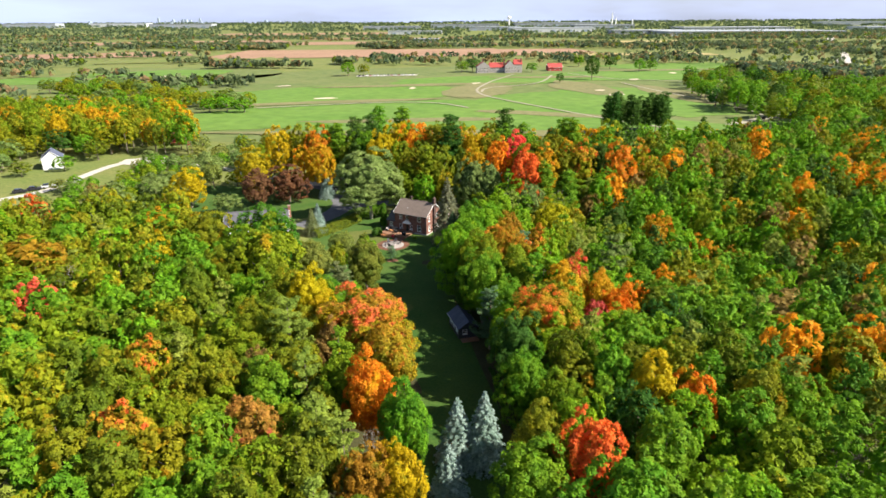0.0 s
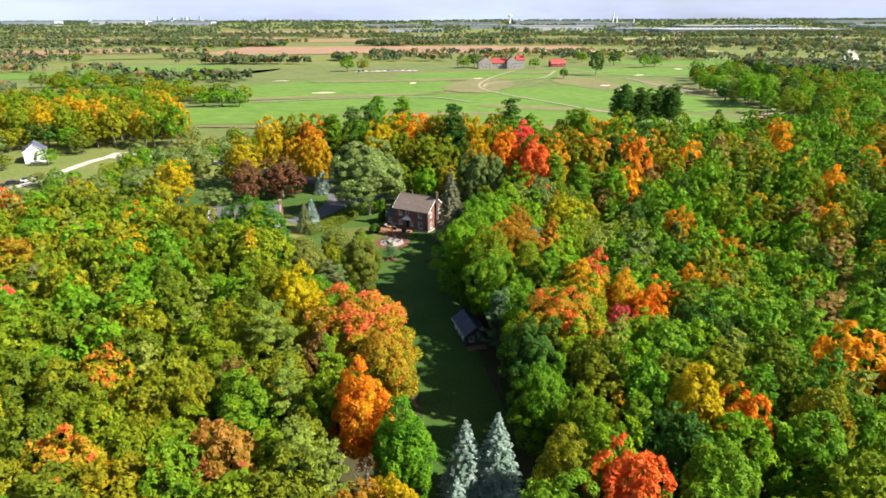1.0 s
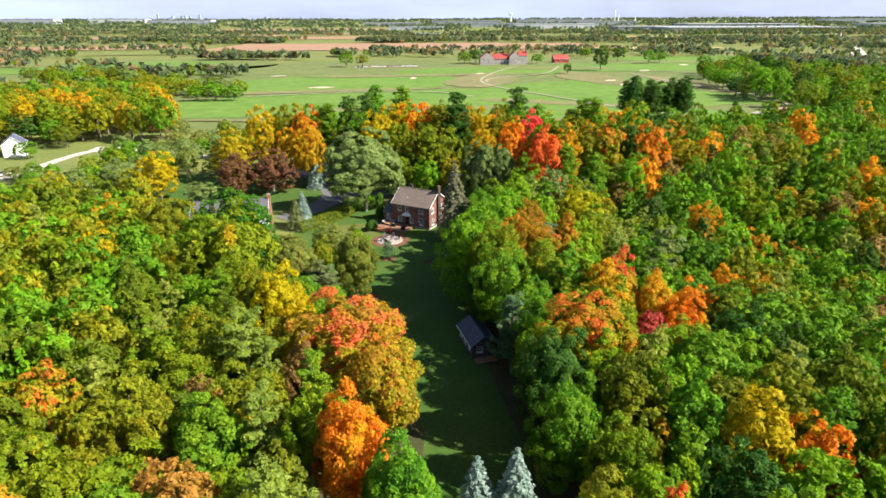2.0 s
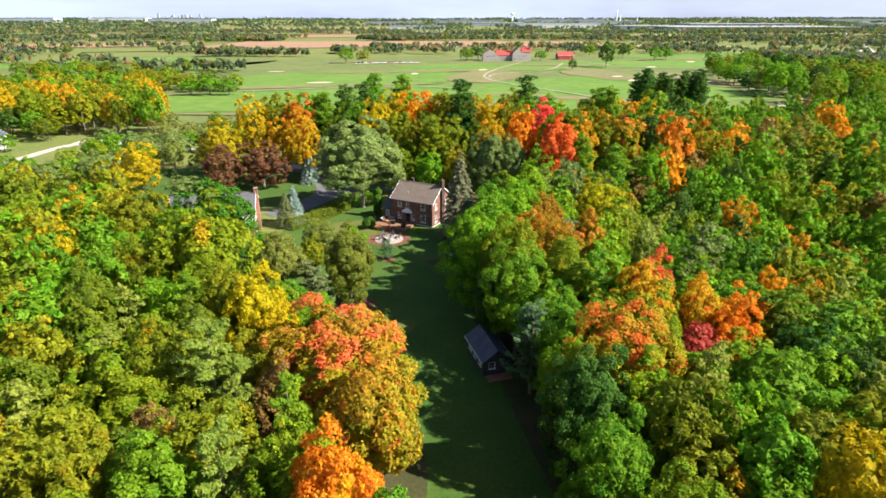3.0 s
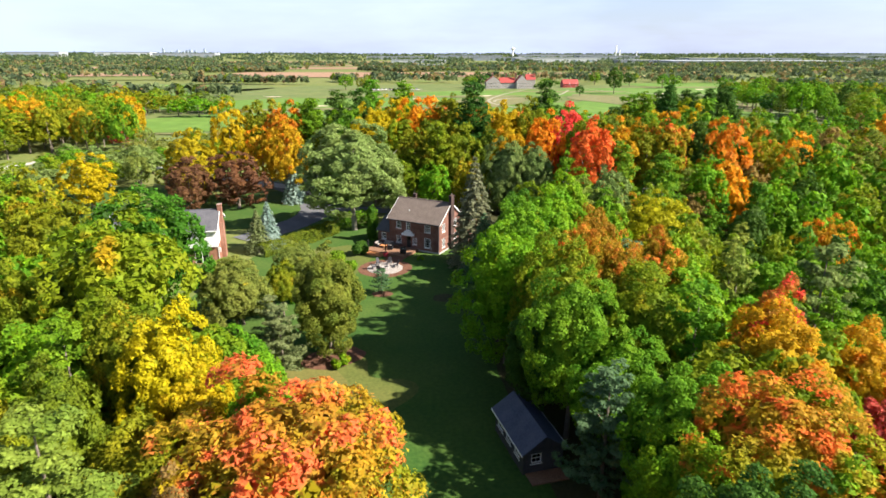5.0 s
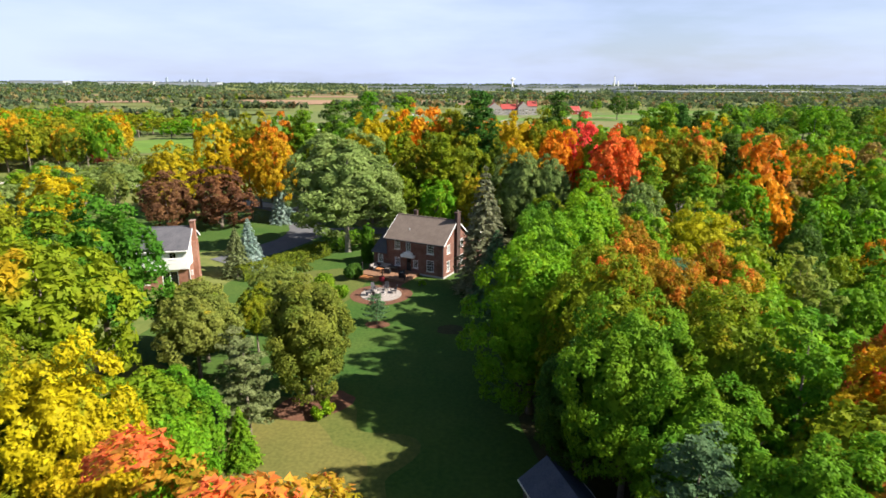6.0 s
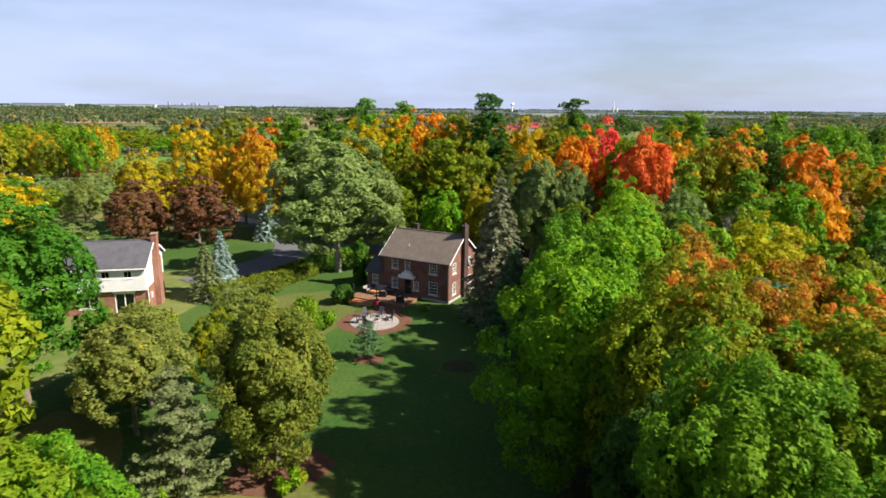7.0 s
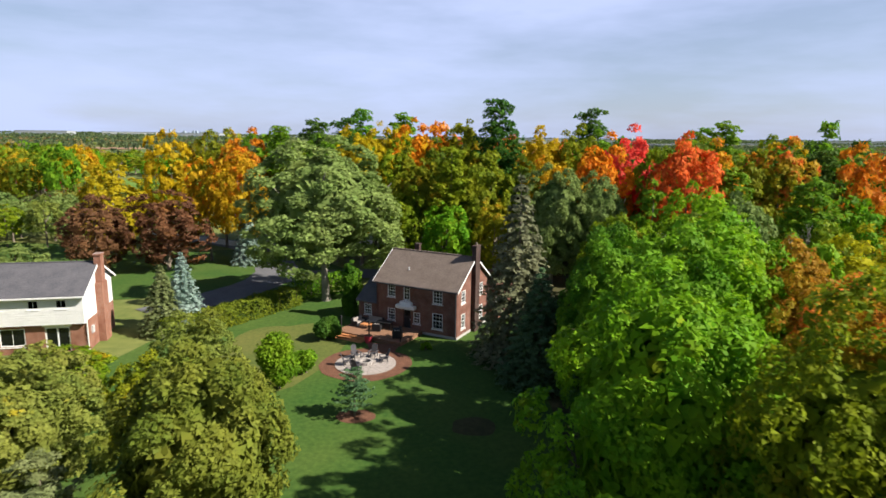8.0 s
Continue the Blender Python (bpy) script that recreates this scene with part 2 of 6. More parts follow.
# white cladding, darkened and blued to stand for haze in front of it
WORKS = surface("hazed_white_cladding", (0.27, 0.29, 0.32), (0.35, 0.37, 0.39), 0.01, 0.7)
RED_ROOF = surface("red_roof", (0.3, 0.045, 0.04), (0.36, 0.07, 0.06), 0.3, 0.7)
RED_FABRIC = surface("red_fabric", (0.5, 0.04, 0.06), (0.6, 0.07, 0.09), 3.0, 0.8)
STONE = surface("pale_stone", (0.3, 0.27, 0.25), (0.4, 0.37, 0.35), 0.4, 0.9)


def brick_wall(name, c1, c2, mortar):
    """Brickwork at true size, laid on walls that run along x or y of their object."""
    m, nt, ln, b = shader(name, 0.9, 0.0, 0.2)
    co, sep, add, com, br = (nt.new("ShaderNodeTexCoord"), nt.new("ShaderNodeSeparateXYZ"), nt.new("ShaderNodeMath"),
                             nt.new("ShaderNodeCombineXYZ"), nt.new("ShaderNodeTexBrick"))
    ln.new(co.outputs["Object"], sep.inputs[0])
    ln.new(sep.outputs["X"], add.inputs[0])
    ln.new(sep.outputs["Y"], add.inputs[1])
    ln.new(add.outputs[0], com.inputs["X"])
    ln.new(sep.outputs["Z"], com.inputs["Y"])
    ln.new(com.outputs[0], br.inputs["Vector"])
    br.inputs["Scale"].default_value, br.inputs["Mortar Size"].default_value = 1.0, 0.006
    br.inputs["Brick Width"].default_value, br.inputs["Row Height"].default_value = 0.21, 0.075
    br.inputs["Color1"].default_value, br.inputs["Color2"].default_value, br.inputs["Mortar"].default_value = (*c1, 1), (*c2, 1), (*mortar, 1)
    k = spots(nt, ln, co.outputs["Object"], 0.9, 0.3, 0.7)
    c = blend(nt, ln, k, br.outputs["Color"], tuple(v * 0.7 for v in c1))
    ln.new(c, b.inputs["Base Color"])
    bp = nt.new("ShaderNodeBump")
    bp.inputs["Strength"].default_value, bp.inputs["Distance"].default_value = 0.5, 0.008
    ln.new(br.outputs["Fac"], bp.inputs["Height"])
    bp.invert = True
    ln.new(bp.outputs["Normal"], b.inputs["Normal"])
    return m


BRICK = brick_wall("red_brick", (0.19, 0.088, 0.066), (0.26, 0.118, 0.086), (0.22, 0.18, 0.155))
DARK_BRICK = brick_wall("dark_brick", (0.07, 0.045, 0.04), (0.1, 0.06, 0.05), (0.1, 0.09, 0.085))
ORANGE_BRICK = brick_wall("orange_brick", (0.3, 0.13, 0.085), (0.36, 0.18, 0.12), (0.32, 0.27, 0.24))
GLASS, _gn, _gl, _gb = shader("window_glass", 0.08, 0.0, 0.6)
_gb.inputs["Base Color"].default_value = (0.03, 0.04, 0.05, 1)
# glass of the windows
_gb.inputs["Transmission Weight"].default_value, _gb.inputs["IOR"].default_value = 0.85, 1.45


# ---- building blocks ----
def mesh_of(name, verts, faces, mat=None, smooth=False):
    me = bpy.data.meshes.new(name)
    me.from_pydata(verts, [], faces)
    if mat:
        me.materials.append(mat)
    if smooth:
        me.polygons.foreach_set("use_smooth", [True] * len(me.polygons))
    me.update()
    return me


def part(name, bm, mat, parent, label=""):
    """Links a bmesh (or a ready mesh) as one mesh object under a thing or a part."""
    if isinstance(bm, bmesh.types.BMesh):
        me = bpy.data.meshes.new(name)
        bmesh.ops.recalc_face_normals(bm, faces=bm.faces)
        bm.to_mesh(me)
        bm.free()
    else:
        me = bm
    if not me.materials:
        me.materials.append(mat)
    ob = new(name, me)
    ob.parent = parent
    if label:
        tagged(ob, label)
    return ob


def thing(name, m, label, category, group="", kind=""):
    ob = new(name)
    ob.matrix_world = m
    return tagged(ob, label, category, group, kind)


def boxes(*rows, bevel=0.0):
    """One bmesh of boxes, each (x0, y0, z0, x1, y1, z1)."""
    bm = bmesh.new()
    for x0, y0, z0, x1, y1, z1 in rows:
        bmesh.ops.create_cube(bm, size=1, matrix=Matrix.LocRotScale(((x0 + x1) / 2, (y0 + y1) / 2, (z0 + z1) / 2), None, (x1 - x0, y1 - y0, z1 - z0)))
    if bevel:
        bmesh.ops.bevel(bm, geom=list(bm.edges), offset=bevel, segments=1, affect="EDGES")
    return bm


def prism(profile, x0, x1):
    """A solid with the (y, z) profile, drawn out from x0 to x1."""
    bm = bmesh.new()
    a, b = [bm.verts.new((x0, y, z)) for y, z in profile], [bm.verts.new((x1, y, z)) for y, z in profile]
    bm.faces.new(a)
    bm.faces.new(b[::-1])
    for i in range(len(a)):
        j = (i + 1) % len(a)
        bm.faces.new((a[j], a[i], b[i], b[j]))
    return bm


def tube(r0, r1, z0, z1, seg=10, x=0.0, y=0.0):
    bm = bmesh.new()
    bmesh.ops.create_cone(bm, cap_ends=True, segments=seg, radius1=r0, radius2=r1, depth=z1 - z0, matrix=Matrix.Translation((x, y, (z0 + z1) / 2)))
    return bm


def sheet_with_holes(length, height, thick, holes):
    """A wall along x from 0 to length, its outer face at y = 0, with openings (x0, z0, x1, z1) that go right through."""
    xs = sorted({0.0, length, *[h[0] for h in holes], *[h[2] for h in holes]})
    zs = sorted({0.0, height, *[h[1] for h in holes], *[h[3] for h in holes]})
    def solid(i, j):
        if not (0 <= i < len(xs) - 1 and 0 <= j < len(zs) - 1):
            return False
        cx, cz = (xs[i] + xs[i + 1]) / 2, (zs[j] + zs[j + 1]) / 2
        return not any(h[0] < cx < h[2] and h[1] < cz < h[3] for h in holes)
    verts, faces, index = [], [], {}
    def vert(i, j, back):
        if (i, j, back) not in index:
            index[i, j, back] = len(verts)
            verts.append((xs[i], thick if back else 0.0, zs[j]))
        return index[i, j, back]
    for i in range(len(xs) - 1):
        for j in range(len(zs) - 1):
            if not solid(i, j):
                continue
            faces.append([vert(i, j, 0), vert(i + 1, j, 0), vert(i + 1, j + 1, 0), vert(i, j + 1, 0)])
            faces.append([vert(i, j + 1, 1), vert(i + 1, j + 1, 1), vert(i + 1, j, 1), vert(i, j, 1)])
            for (di, dj), (p, q) in {(-1, 0): ((i, j), (i, j + 1)), (1, 0): ((i + 1, j + 1), (i + 1, j)),
                                     (0, -1): ((i + 1, j), (i, j)), (0, 1): ((i, j + 1), (i + 1, j + 1))}.items():
                if not solid(i + di, j + dj):
                    faces.append([vert(*p, 0), vert(*q, 0), vert(*q, 1), vert(*p, 1)])
    return verts, faces


# ---- the lie of the land ----
def smooth(a, b, x):
    t = min(1.0, max(0.0, (x - a) / (b - a)))
    return t * t * (3 - 2 * t)


def land(x, y):
    """The ground's height: level round the houses, a hollow in the wood east of the lawn, low swells and a far rise."""
    hollow = -10 * math.exp(-((x - 60) / 34) ** 2 - ((y - 130) / 36) ** 2) * smooth(12, 35, x)
    far = math.hypot(x, y)
    swell = 0.0
    if far > 900:
        swell = smooth(900, 1800, far) * 5 * noise.noise((x * 0.0016, y * 0.0016, 3.0))
    return hollow + swell + 26 * smooth(1900, 4650, far)


def steps(lo, hi, fine, k):
    """Coordinates from lo to hi that lie close together near zero and widen outwards."""
    out, x = [0.0], 0.0
    while x < hi:
        x += fine + k * x
        out.append(min(x, hi))
    x = 0.0
    while x > lo:
        x -= fine + k * -x
        out.insert(0, max(x, lo))
    return out


gx, gy = steps(-4900, 4900, 8, 0.05), [y + 120 for y in steps(-1400, 4780, 8, 0.05)]
verts = [(x, y, land(x, y)) for y in gy for x in gx]
w = len(gx)
faces = [(j * w + i, j * w + i + 1, (j + 1) * w + i + 1, (j + 1) * w + i) for j in range(len(gy) - 1) for i in range(w - 1)]
tagged(new("ground", mesh_of("ground", verts, faces, ROUGH, True)), "rough meadow grass over gently rolling countryside", "ground", kind="structure")


def patch(name, outline, mat, label, category, lift=0.03, cell=0.0, kind="structure"):
    """A flat sheet on the ground, a little above it; cell: cuts it into squares of that size so that it follows the land."""
    bm = bmesh.new()
    bm.faces.new([bm.verts.new((x, y, 0)) for x, y in outline])
    if cell:
        for axis in (0, 1):
            lo, hi = min(p[axis] for p in outline), max(p[axis] for p in outline)
            k = math.ceil(lo / cell) * cell
            while k < hi:
                co, no = ((k, 0, 0), (1, 0, 0)) if axis == 0 else ((0, k, 0), (0, 1, 0))
                bmesh.ops.bisect_plane(bm, geom=bm.verts[:] + bm.edges[:] + bm.faces[:], plane_co=co, plane_no=no)
                k += cell
    for v in bm.verts:
        v.co.z = land(v.co.x, v.co.y) + lift
    bmesh.ops.recalc_face_normals(bm, faces=bm.faces)
    me = bpy.data.meshes.new(name)
    bm.to_mesh(me)
    bm.free()
    me.materials.append(mat)
    ob = new(name, me)
    return tagged(ob, label, category, kind=kind)


def blob(x, y, rx, ry, turn=0.0, wob=0.15, seed=0, n=40):
    """An uneven oval outline."""
    c, s, out = math.cos(radians(turn)), math.sin(radians(turn)), []
    for i in range(n):
        a = 2 * math.pi * i / n
        k = 1 + wob * (noise.noise((math.cos(a) * 1.3, math.sin(a) * 1.3, seed * 7.7)) + 0.5 * noise.noise((math.cos(a) * 3, math.sin(a) * 3, seed * 3.1 + 40)))
        px, py = rx * k * math.cos(a), ry * k * math.sin(a)
        out.append((x + c * px - s * py, y + s * px + c * py))
    return out


def curve_points(points, n=8):
    """A smooth line through points."""
    out = []
    for i in range(len(points) - 1):
        p0, p1, p2, p3 = (Vector(points[max(0, min(len(points) - 1, k))]) for k in (i - 1, i, i + 1, i + 2))
        for j in range(n):
            t = j / n
            out.append(0.5 * ((2 * p1) + (p2 - p0) * t + (2 * p0 - 5 * p1 + 4 * p2 - p3) * t * t + (3 * p1 - p0 - 3 * p2 + p3) * t ** 3))
    return out + [Vector(points[-1])]


def lane(name, points, width, mat, label, category, lift=0.05):
    """A road or path along a smooth line, lying on the land."""
    line, verts = curve_points(points), []
    for i, p in enumerate(line):
        d = (line[min(i + 1, len(line) - 1)] - line[max(i - 1, 0)]).normalized()
        wide = width * (1 + 0.12 * noise.noise((i * 0.6, width, 0)))
        for s in (-0.5, 0.5):
            x, y = p.x - d.y * wide * s, p.y + d.x * wide * s
            verts.append((x, y, land(x, y) + lift))
    faces = [(2 * i, 2 * i + 1, 2 * i + 3, 2 * i + 2) for i in range(len(line) - 1)]
    return tagged(new(name, mesh_of(name, verts, faces, mat)), label, category, kind="structure")


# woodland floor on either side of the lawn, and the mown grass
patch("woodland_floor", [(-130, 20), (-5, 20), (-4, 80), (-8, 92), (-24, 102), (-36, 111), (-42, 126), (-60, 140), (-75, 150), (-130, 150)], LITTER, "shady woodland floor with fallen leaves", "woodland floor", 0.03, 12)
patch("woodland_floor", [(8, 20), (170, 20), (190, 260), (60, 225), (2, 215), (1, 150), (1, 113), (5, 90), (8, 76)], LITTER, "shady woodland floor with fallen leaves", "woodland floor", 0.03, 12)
patch("lawn", [(-5, 20), (8, 20), (8, 76), (5, 90), (1, 113), (1, 150), (2, 172), (-30, 172), (-38, 150), (-40, 138), (-42, 126), (-36, 111), (-24, 102), (-12, 97), (-8, 92), (-4, 80)], LAWN,
      "mown green lawn running up to the brick house", "lawn", 0.05, 12)
patch("lawn", [(-70, 160), (-50, 166), (-42, 168), (-39, 152), (-30.2, 172.2), (-24, 186), (-40, 205), (-62, 196), (-76, 204), (-104, 206), (-112, 184), (-96, 168)], LAWN,
      "mown green lawn round the white-sided house", "lawn", 0.05, 12)
# sheets whose colour carries the sunlight on these parts of the lawn
patch("sunlit_dry_lawn", blob(-18.5, 105, 8.0, 8.0, -20, 0.5, 71, 70), SUNLIT_DRY_LAWN, "dry yellowish mown grass in a sunlit tone at the lawn's edge", "lawn", 0.062)
patch("sunlit_lawn", blob(-17.5, 106.5, 10.5, 11.5, 0, 0.45, 75, 70), SUNLIT_LAWN, "yellow-green mown grass in a sunlit tone at the lawn's edge", "lawn", 0.056)
patch("sunlit_lawn", blob(-24.5, 147, 6.5, 11.5, -18, 0.25, 73), SUNLIT_LAWN, "yellow-green mown grass in a sunlit tone beside the fire pit", "lawn", 0.058)
patch("sunlit_dry_lawn", blob(-33.5, 115, 4.5, 8.5, 25, 0.25, 72), SUNLIT_DRY_LAWN, "dry yellowish grass in a sunlit tone between the trees", "lawn", 0.062)
lane("driveway", [(-43, 160), (-38, 168), (-34.5, 178), (-37, 190), (-46, 204), (-62, 214)], 6.5, ASPHALT, "grey asphalt driveway between lawns", "driveway", 0.08)
lane("driveway", [(-36, 176), (-30, 181), (-22, 183), (-12, 184)], 6, ASPHALT, "grey asphalt driveway beside the brick house", "driveway", 0.12)
lane("road", [(-190, 150), (-158, 178), (-142, 196), (-140, 214), (-137, 238), (-124, 248), (-100, 236), (-62, 214), (-36, 206), (0, 230)], 4, GRAVEL, "pale gravel country road", "road", 0.1)
patch("gravel_yard", blob(-128, 244, 11, 7, 10, 0.2, 3), GRAVEL, "pale gravel turning place beside the road", "gravel yard", 0.14)

# the golf course
patch("golf_rough", blob(60, 520, 330, 255, 0, 0.12, 1, 60), GOLF_ROUGH, "dry rough grass of a golf course", "golf course", 0.12)
patch("golf_rough", blob(-320, 640, 130, 120, 20, 0.2, 2), GOLF_ROUGH, "dry rough grass of a golf course", "golf course", 0.12)
for x, y, rx, ry, a, s in ((-60, 380, 130, 50, 16, 4), (-95, 480, 115, 55, 18, 5), (70, 420, 55, 95, -35, 6), (135, 450, 42, 95, 14, 7), (40, 590, 110, 45, 10, 8), (200, 640, 120, 60, 10, 9),
                           (300, 760, 130, 50, 5, 10), (-10, 330, 95, 22, 0, 11), (100, 330, 60, 26, -10, 12), (-320, 660, 80, 60, 20, 13), (-400, 600, 60, 40, 10, 14),
                           (215, 330, 40, 28, 0, 15), (-260, 560, 50, 30, 40, 16)):
    patch("fairway", blob(x, y, rx, ry, a, 0.22, s), FAIRWAY, "bright green mown golf fairway", "fairway", 0.2 + s * 0.012)
for x, y, rx, ry, s in ((-95, 452, 9, 4, 1), (-150, 540, 7, 3.5, 2), (124, 470, 8, 4, 3), (118, 500, 5, 3, 4), (20, 560, 5, 3, 5), (170, 590, 8, 4, 6), (230, 660, 7, 4, 7), (-300, 640, 8, 4, 8), (-35, 520, 6, 3, 9)):
    patch("bunker", blob(x, y, rx, ry, 10 * s, 0.3, s + 20), SAND, "pale sand bunker in the golf course", "bunker", 0.5)
for pts in ([(-130, 400), (-60, 425), (-15, 425), (10, 400)], [(62, 650), (30, 560), (20, 480), (60, 400), (110, 325), (150, 300)], [(100, 640), (75, 560), (30, 520), (22, 490)],
            [(150, 560), (162, 500), (178, 430), (185, 370), (165, 330)], [(120, 660), (150, 600), (190, 580), (230, 560)]):
    lane("cart_path", pts, 2.2, PATH, "pale cart path across the golf course", "path", 0.6)
lane("lane", [(150, 330), (175, 350), (200, 365), (230, 372)], 6, PATH, "pale lane at the edge of the golf course", "road", 0.6)

for x, y, rx, ry, a, k in ((-20, 350, 60, 7, 6, 1), (60, 372, 45, 8, -20, 2), (-90, 430, 80, 8, 14, 3), (110, 520, 22, 60, 10, 4), (20, 500, 26, 50, -14, 5), (170, 480, 16, 60, 8, 6), (-30, 545, 90, 10, 10, 7),
                           (90, 620, 60, 10, 4, 8), (230, 700, 90, 9, 6, 9), (0, 306, 120, 9, 0, 10), (-330, 620, 60, 8, 16, 11)):
    patch("dry_rough", blob(x, y, rx, ry, a, 0.3, k + 60), DRY, "tan-green dry rough between the fairways", "rough", 0.42 + 0.01 * k)

# fields further out
TILLED = []
for i, (x, y, rx, ry, a, mat, label) in enumerate((
        (-150, 1070, 250, 120, 6, SOIL, "bare brown tilled field"), (120, 1110, 110, 70, 5, SOIL, "bare brown tilled field"), (-640, 1020, 190, 80, 20, SOIL, "bare brown tilled field"),
        (-330, 1500, 180, 90, 10, SOIL, "bare brown tilled field"), (-60, 1420, 160, 60, 5, SOIL, "bare brown tilled field"), (260, 1010, 150, 35, 0, STRAW, "pale straw-coloured stubble field"),
        (-700, 1600, 260, 90, 20, SOIL, "bare brown tilled field"), (-150, 1900, 300, 80, 5, SOIL, "bare brown tilled field"), (350, 1500, 200, 60, 0, STRAW, "pale straw-coloured stubble field"),
        (-1100, 1500, 200, 100, 30, SOIL, "bare brown tilled field"), (-380, 900, 120, 50, 15, ROUGH, "rough meadow"), (-500, 2400, 400, 90, 10, SOIL, "bare brown tilled field"))):
    outline = [(x + c[0] * rx * math.cos(radians(a)) - c[1] * ry * math.sin(radians(a)), y + c[0] * rx * math.sin(radians(a)) + c[1] * ry * math.cos(radians(a)))
               for c in ((-1, -1), (1.05, -0.9), (0.95, 1), (-0.9, 1.1))]
    TILLED.append(outline)
    patch("field", outline, mat, label, "field", 0.8, 60)
lane("road", [(480, 780), (640, 1060), (820, 1400), (1015, 1740), (1250, 2150)], 16, GRAVEL, "long straight pale road far off", "road", 1.5)


# ---- trees ----
rng = np.random.default_rng(7)


def sprays(P, N, size, rng):
    """Small three-cornered leaf sprays at the points P, facing N: vertices and faces."""
    n = len(P)
    N = N / np.maximum(1e-6, np.linalg.norm(N, axis=1, keepdims=True))
    T = np.cross(N, rng.normal(size=(n, 3)))
    T /= np.maximum(1e-6, np.linalg.norm(T, axis=1, keepdims=True))
    B = np.cross(N, T)
    s = (size * rng.uniform(0.6, 1.3, n))[:, None]
    V = np.stack([P + T * s * 1.1, P - T * s * 0.7 + B * s * 0.85, P - T * s * 0.7 - B * s * 0.85], 1).reshape(-1, 3)
    return V, np.arange(3 * n).reshape(n, 3)


def leaf_mesh(name, P, N, size, rng):
    V, Fq = sprays(P, N, size, rng)
    me = bpy.data.meshes.new(name)
    me.vertices.add(len(V))
    me.vertices.foreach_set("co", V.astype(np.float32).ravel())
    me.loops.add(Fq.size)
    me.loops.foreach_set("vertex_index", Fq.ravel().astype(np.int32))
    me.polygons.add(len(Fq))
    me.polygons.foreach_set("loop_start", np.arange(0, Fq.size, 3, dtype=np.int32))
    me.update(calc_edges=True)
    me.materials.append(LEAF["green"])
    return me


def unit(n, rng):
    d = rng.normal(size=(n, 3))
    return d / np.linalg.norm(d, axis=1, keepdims=True)


def billows(n, centres, radii, size, rng, flat=1.0, low=-0.45, jitter=0.8):
    """Points over a heap of billows, outside of their neighbours."""
    P, N, have = [], [], 0
    pick = radii ** 2 / np.sum(radii ** 2)
    mid = centres.mean(0)
    while have < n:
        k = rng.choice(len(radii), n, p=pick)
        d = unit(n, rng)
        p = centres[k] + d * (radii[k] * rng.uniform(0.68, 1.16, n))[:, None] * np.array([1, 1, flat])
        out = ((p - mid) * d).sum(1) > -0.15 * radii[k]
        ok = out & (d[:, 2] > low - 0.35 * rng.random(n))
        for c, r in zip(centres, radii):
            q = (p - c) / np.array([1, 1, flat])
            ok &= (q * q).sum(1) > (0.66 * r) ** 2
        P.append(p[ok]), N.append(d[ok] + jitter * rng.normal(size=(int(ok.sum()), 3)) + np.array([0, 0, 0.25]))
        have += int(ok.sum())
    return np.concatenate(P)[:n], np.concatenate(N)[:n]


def maple_crown(seed, n, size, lobes=64, tall=1.0, droop=0.0, low=-0.75, mid=8.7, big=1.0, core=True):
    """A broad crown about 9 m across and 15 m to the top, in many small billows over a leafy core."""
    rng = np.random.default_rng(seed)
    i = np.arange(lobes)
    z = 1 - (1 - low) * (i + 0.5) / lobes
    a = i * 2.39996 + rng.uniform(-0.5, 0.5, lobes)
    rad = np.sqrt(np.maximum(0, 1 - z * z))
    swell = 1 + 0.16 * np.sin(2 * a + seed) + 0.1 * np.sin(3 * a + 2 * seed + 3 * z)
    reach = rng.uniform(0.78, 0.92, lobes) * swell
    C = np.stack([np.cos(a) * rad * reach * 4.5, np.sin(a) * rad * reach * 4.5, mid + z * reach * 6.2 * tall], 1)
    R = rng.uniform(0.48, 0.88, lobes) * (1.0 - 0.12 * z) * big
    C[:, 2] -= droop * rad * 1.5
    P, N = billows(n, C, R, size, rng)
    # leaves turn outwards from the whole crown as well as from their own billow
    out = (P - np.array([0, 0, mid - 1.5])) / np.array([4.5, 4.5, 6.2 * tall])
    N = N + 0.75 * out / np.maximum(1e-6, np.linalg.norm(out, axis=1, keepdims=True))
    if not core:
        return leaf_mesh("crown", P, N, size, rng)
    # coarser sprays inside, which keep the light out
    k = n // 9
    d = unit(k, rng)
    Q = d * np.array([3.1, 3.1, 4.4 * tall]) * rng.uniform(0.8, 1.0, k)[:, None] + np.array([0, 0, mid + 0.2])
    return leaf_mesh("crown", np.concatenate([P, Q]), np.concatenate([N, d + 0.3 * rng.normal(size=(k, 3))]), np.concatenate([np.full(len(P), size), np.full(k, max(0.5, size))]), rng)


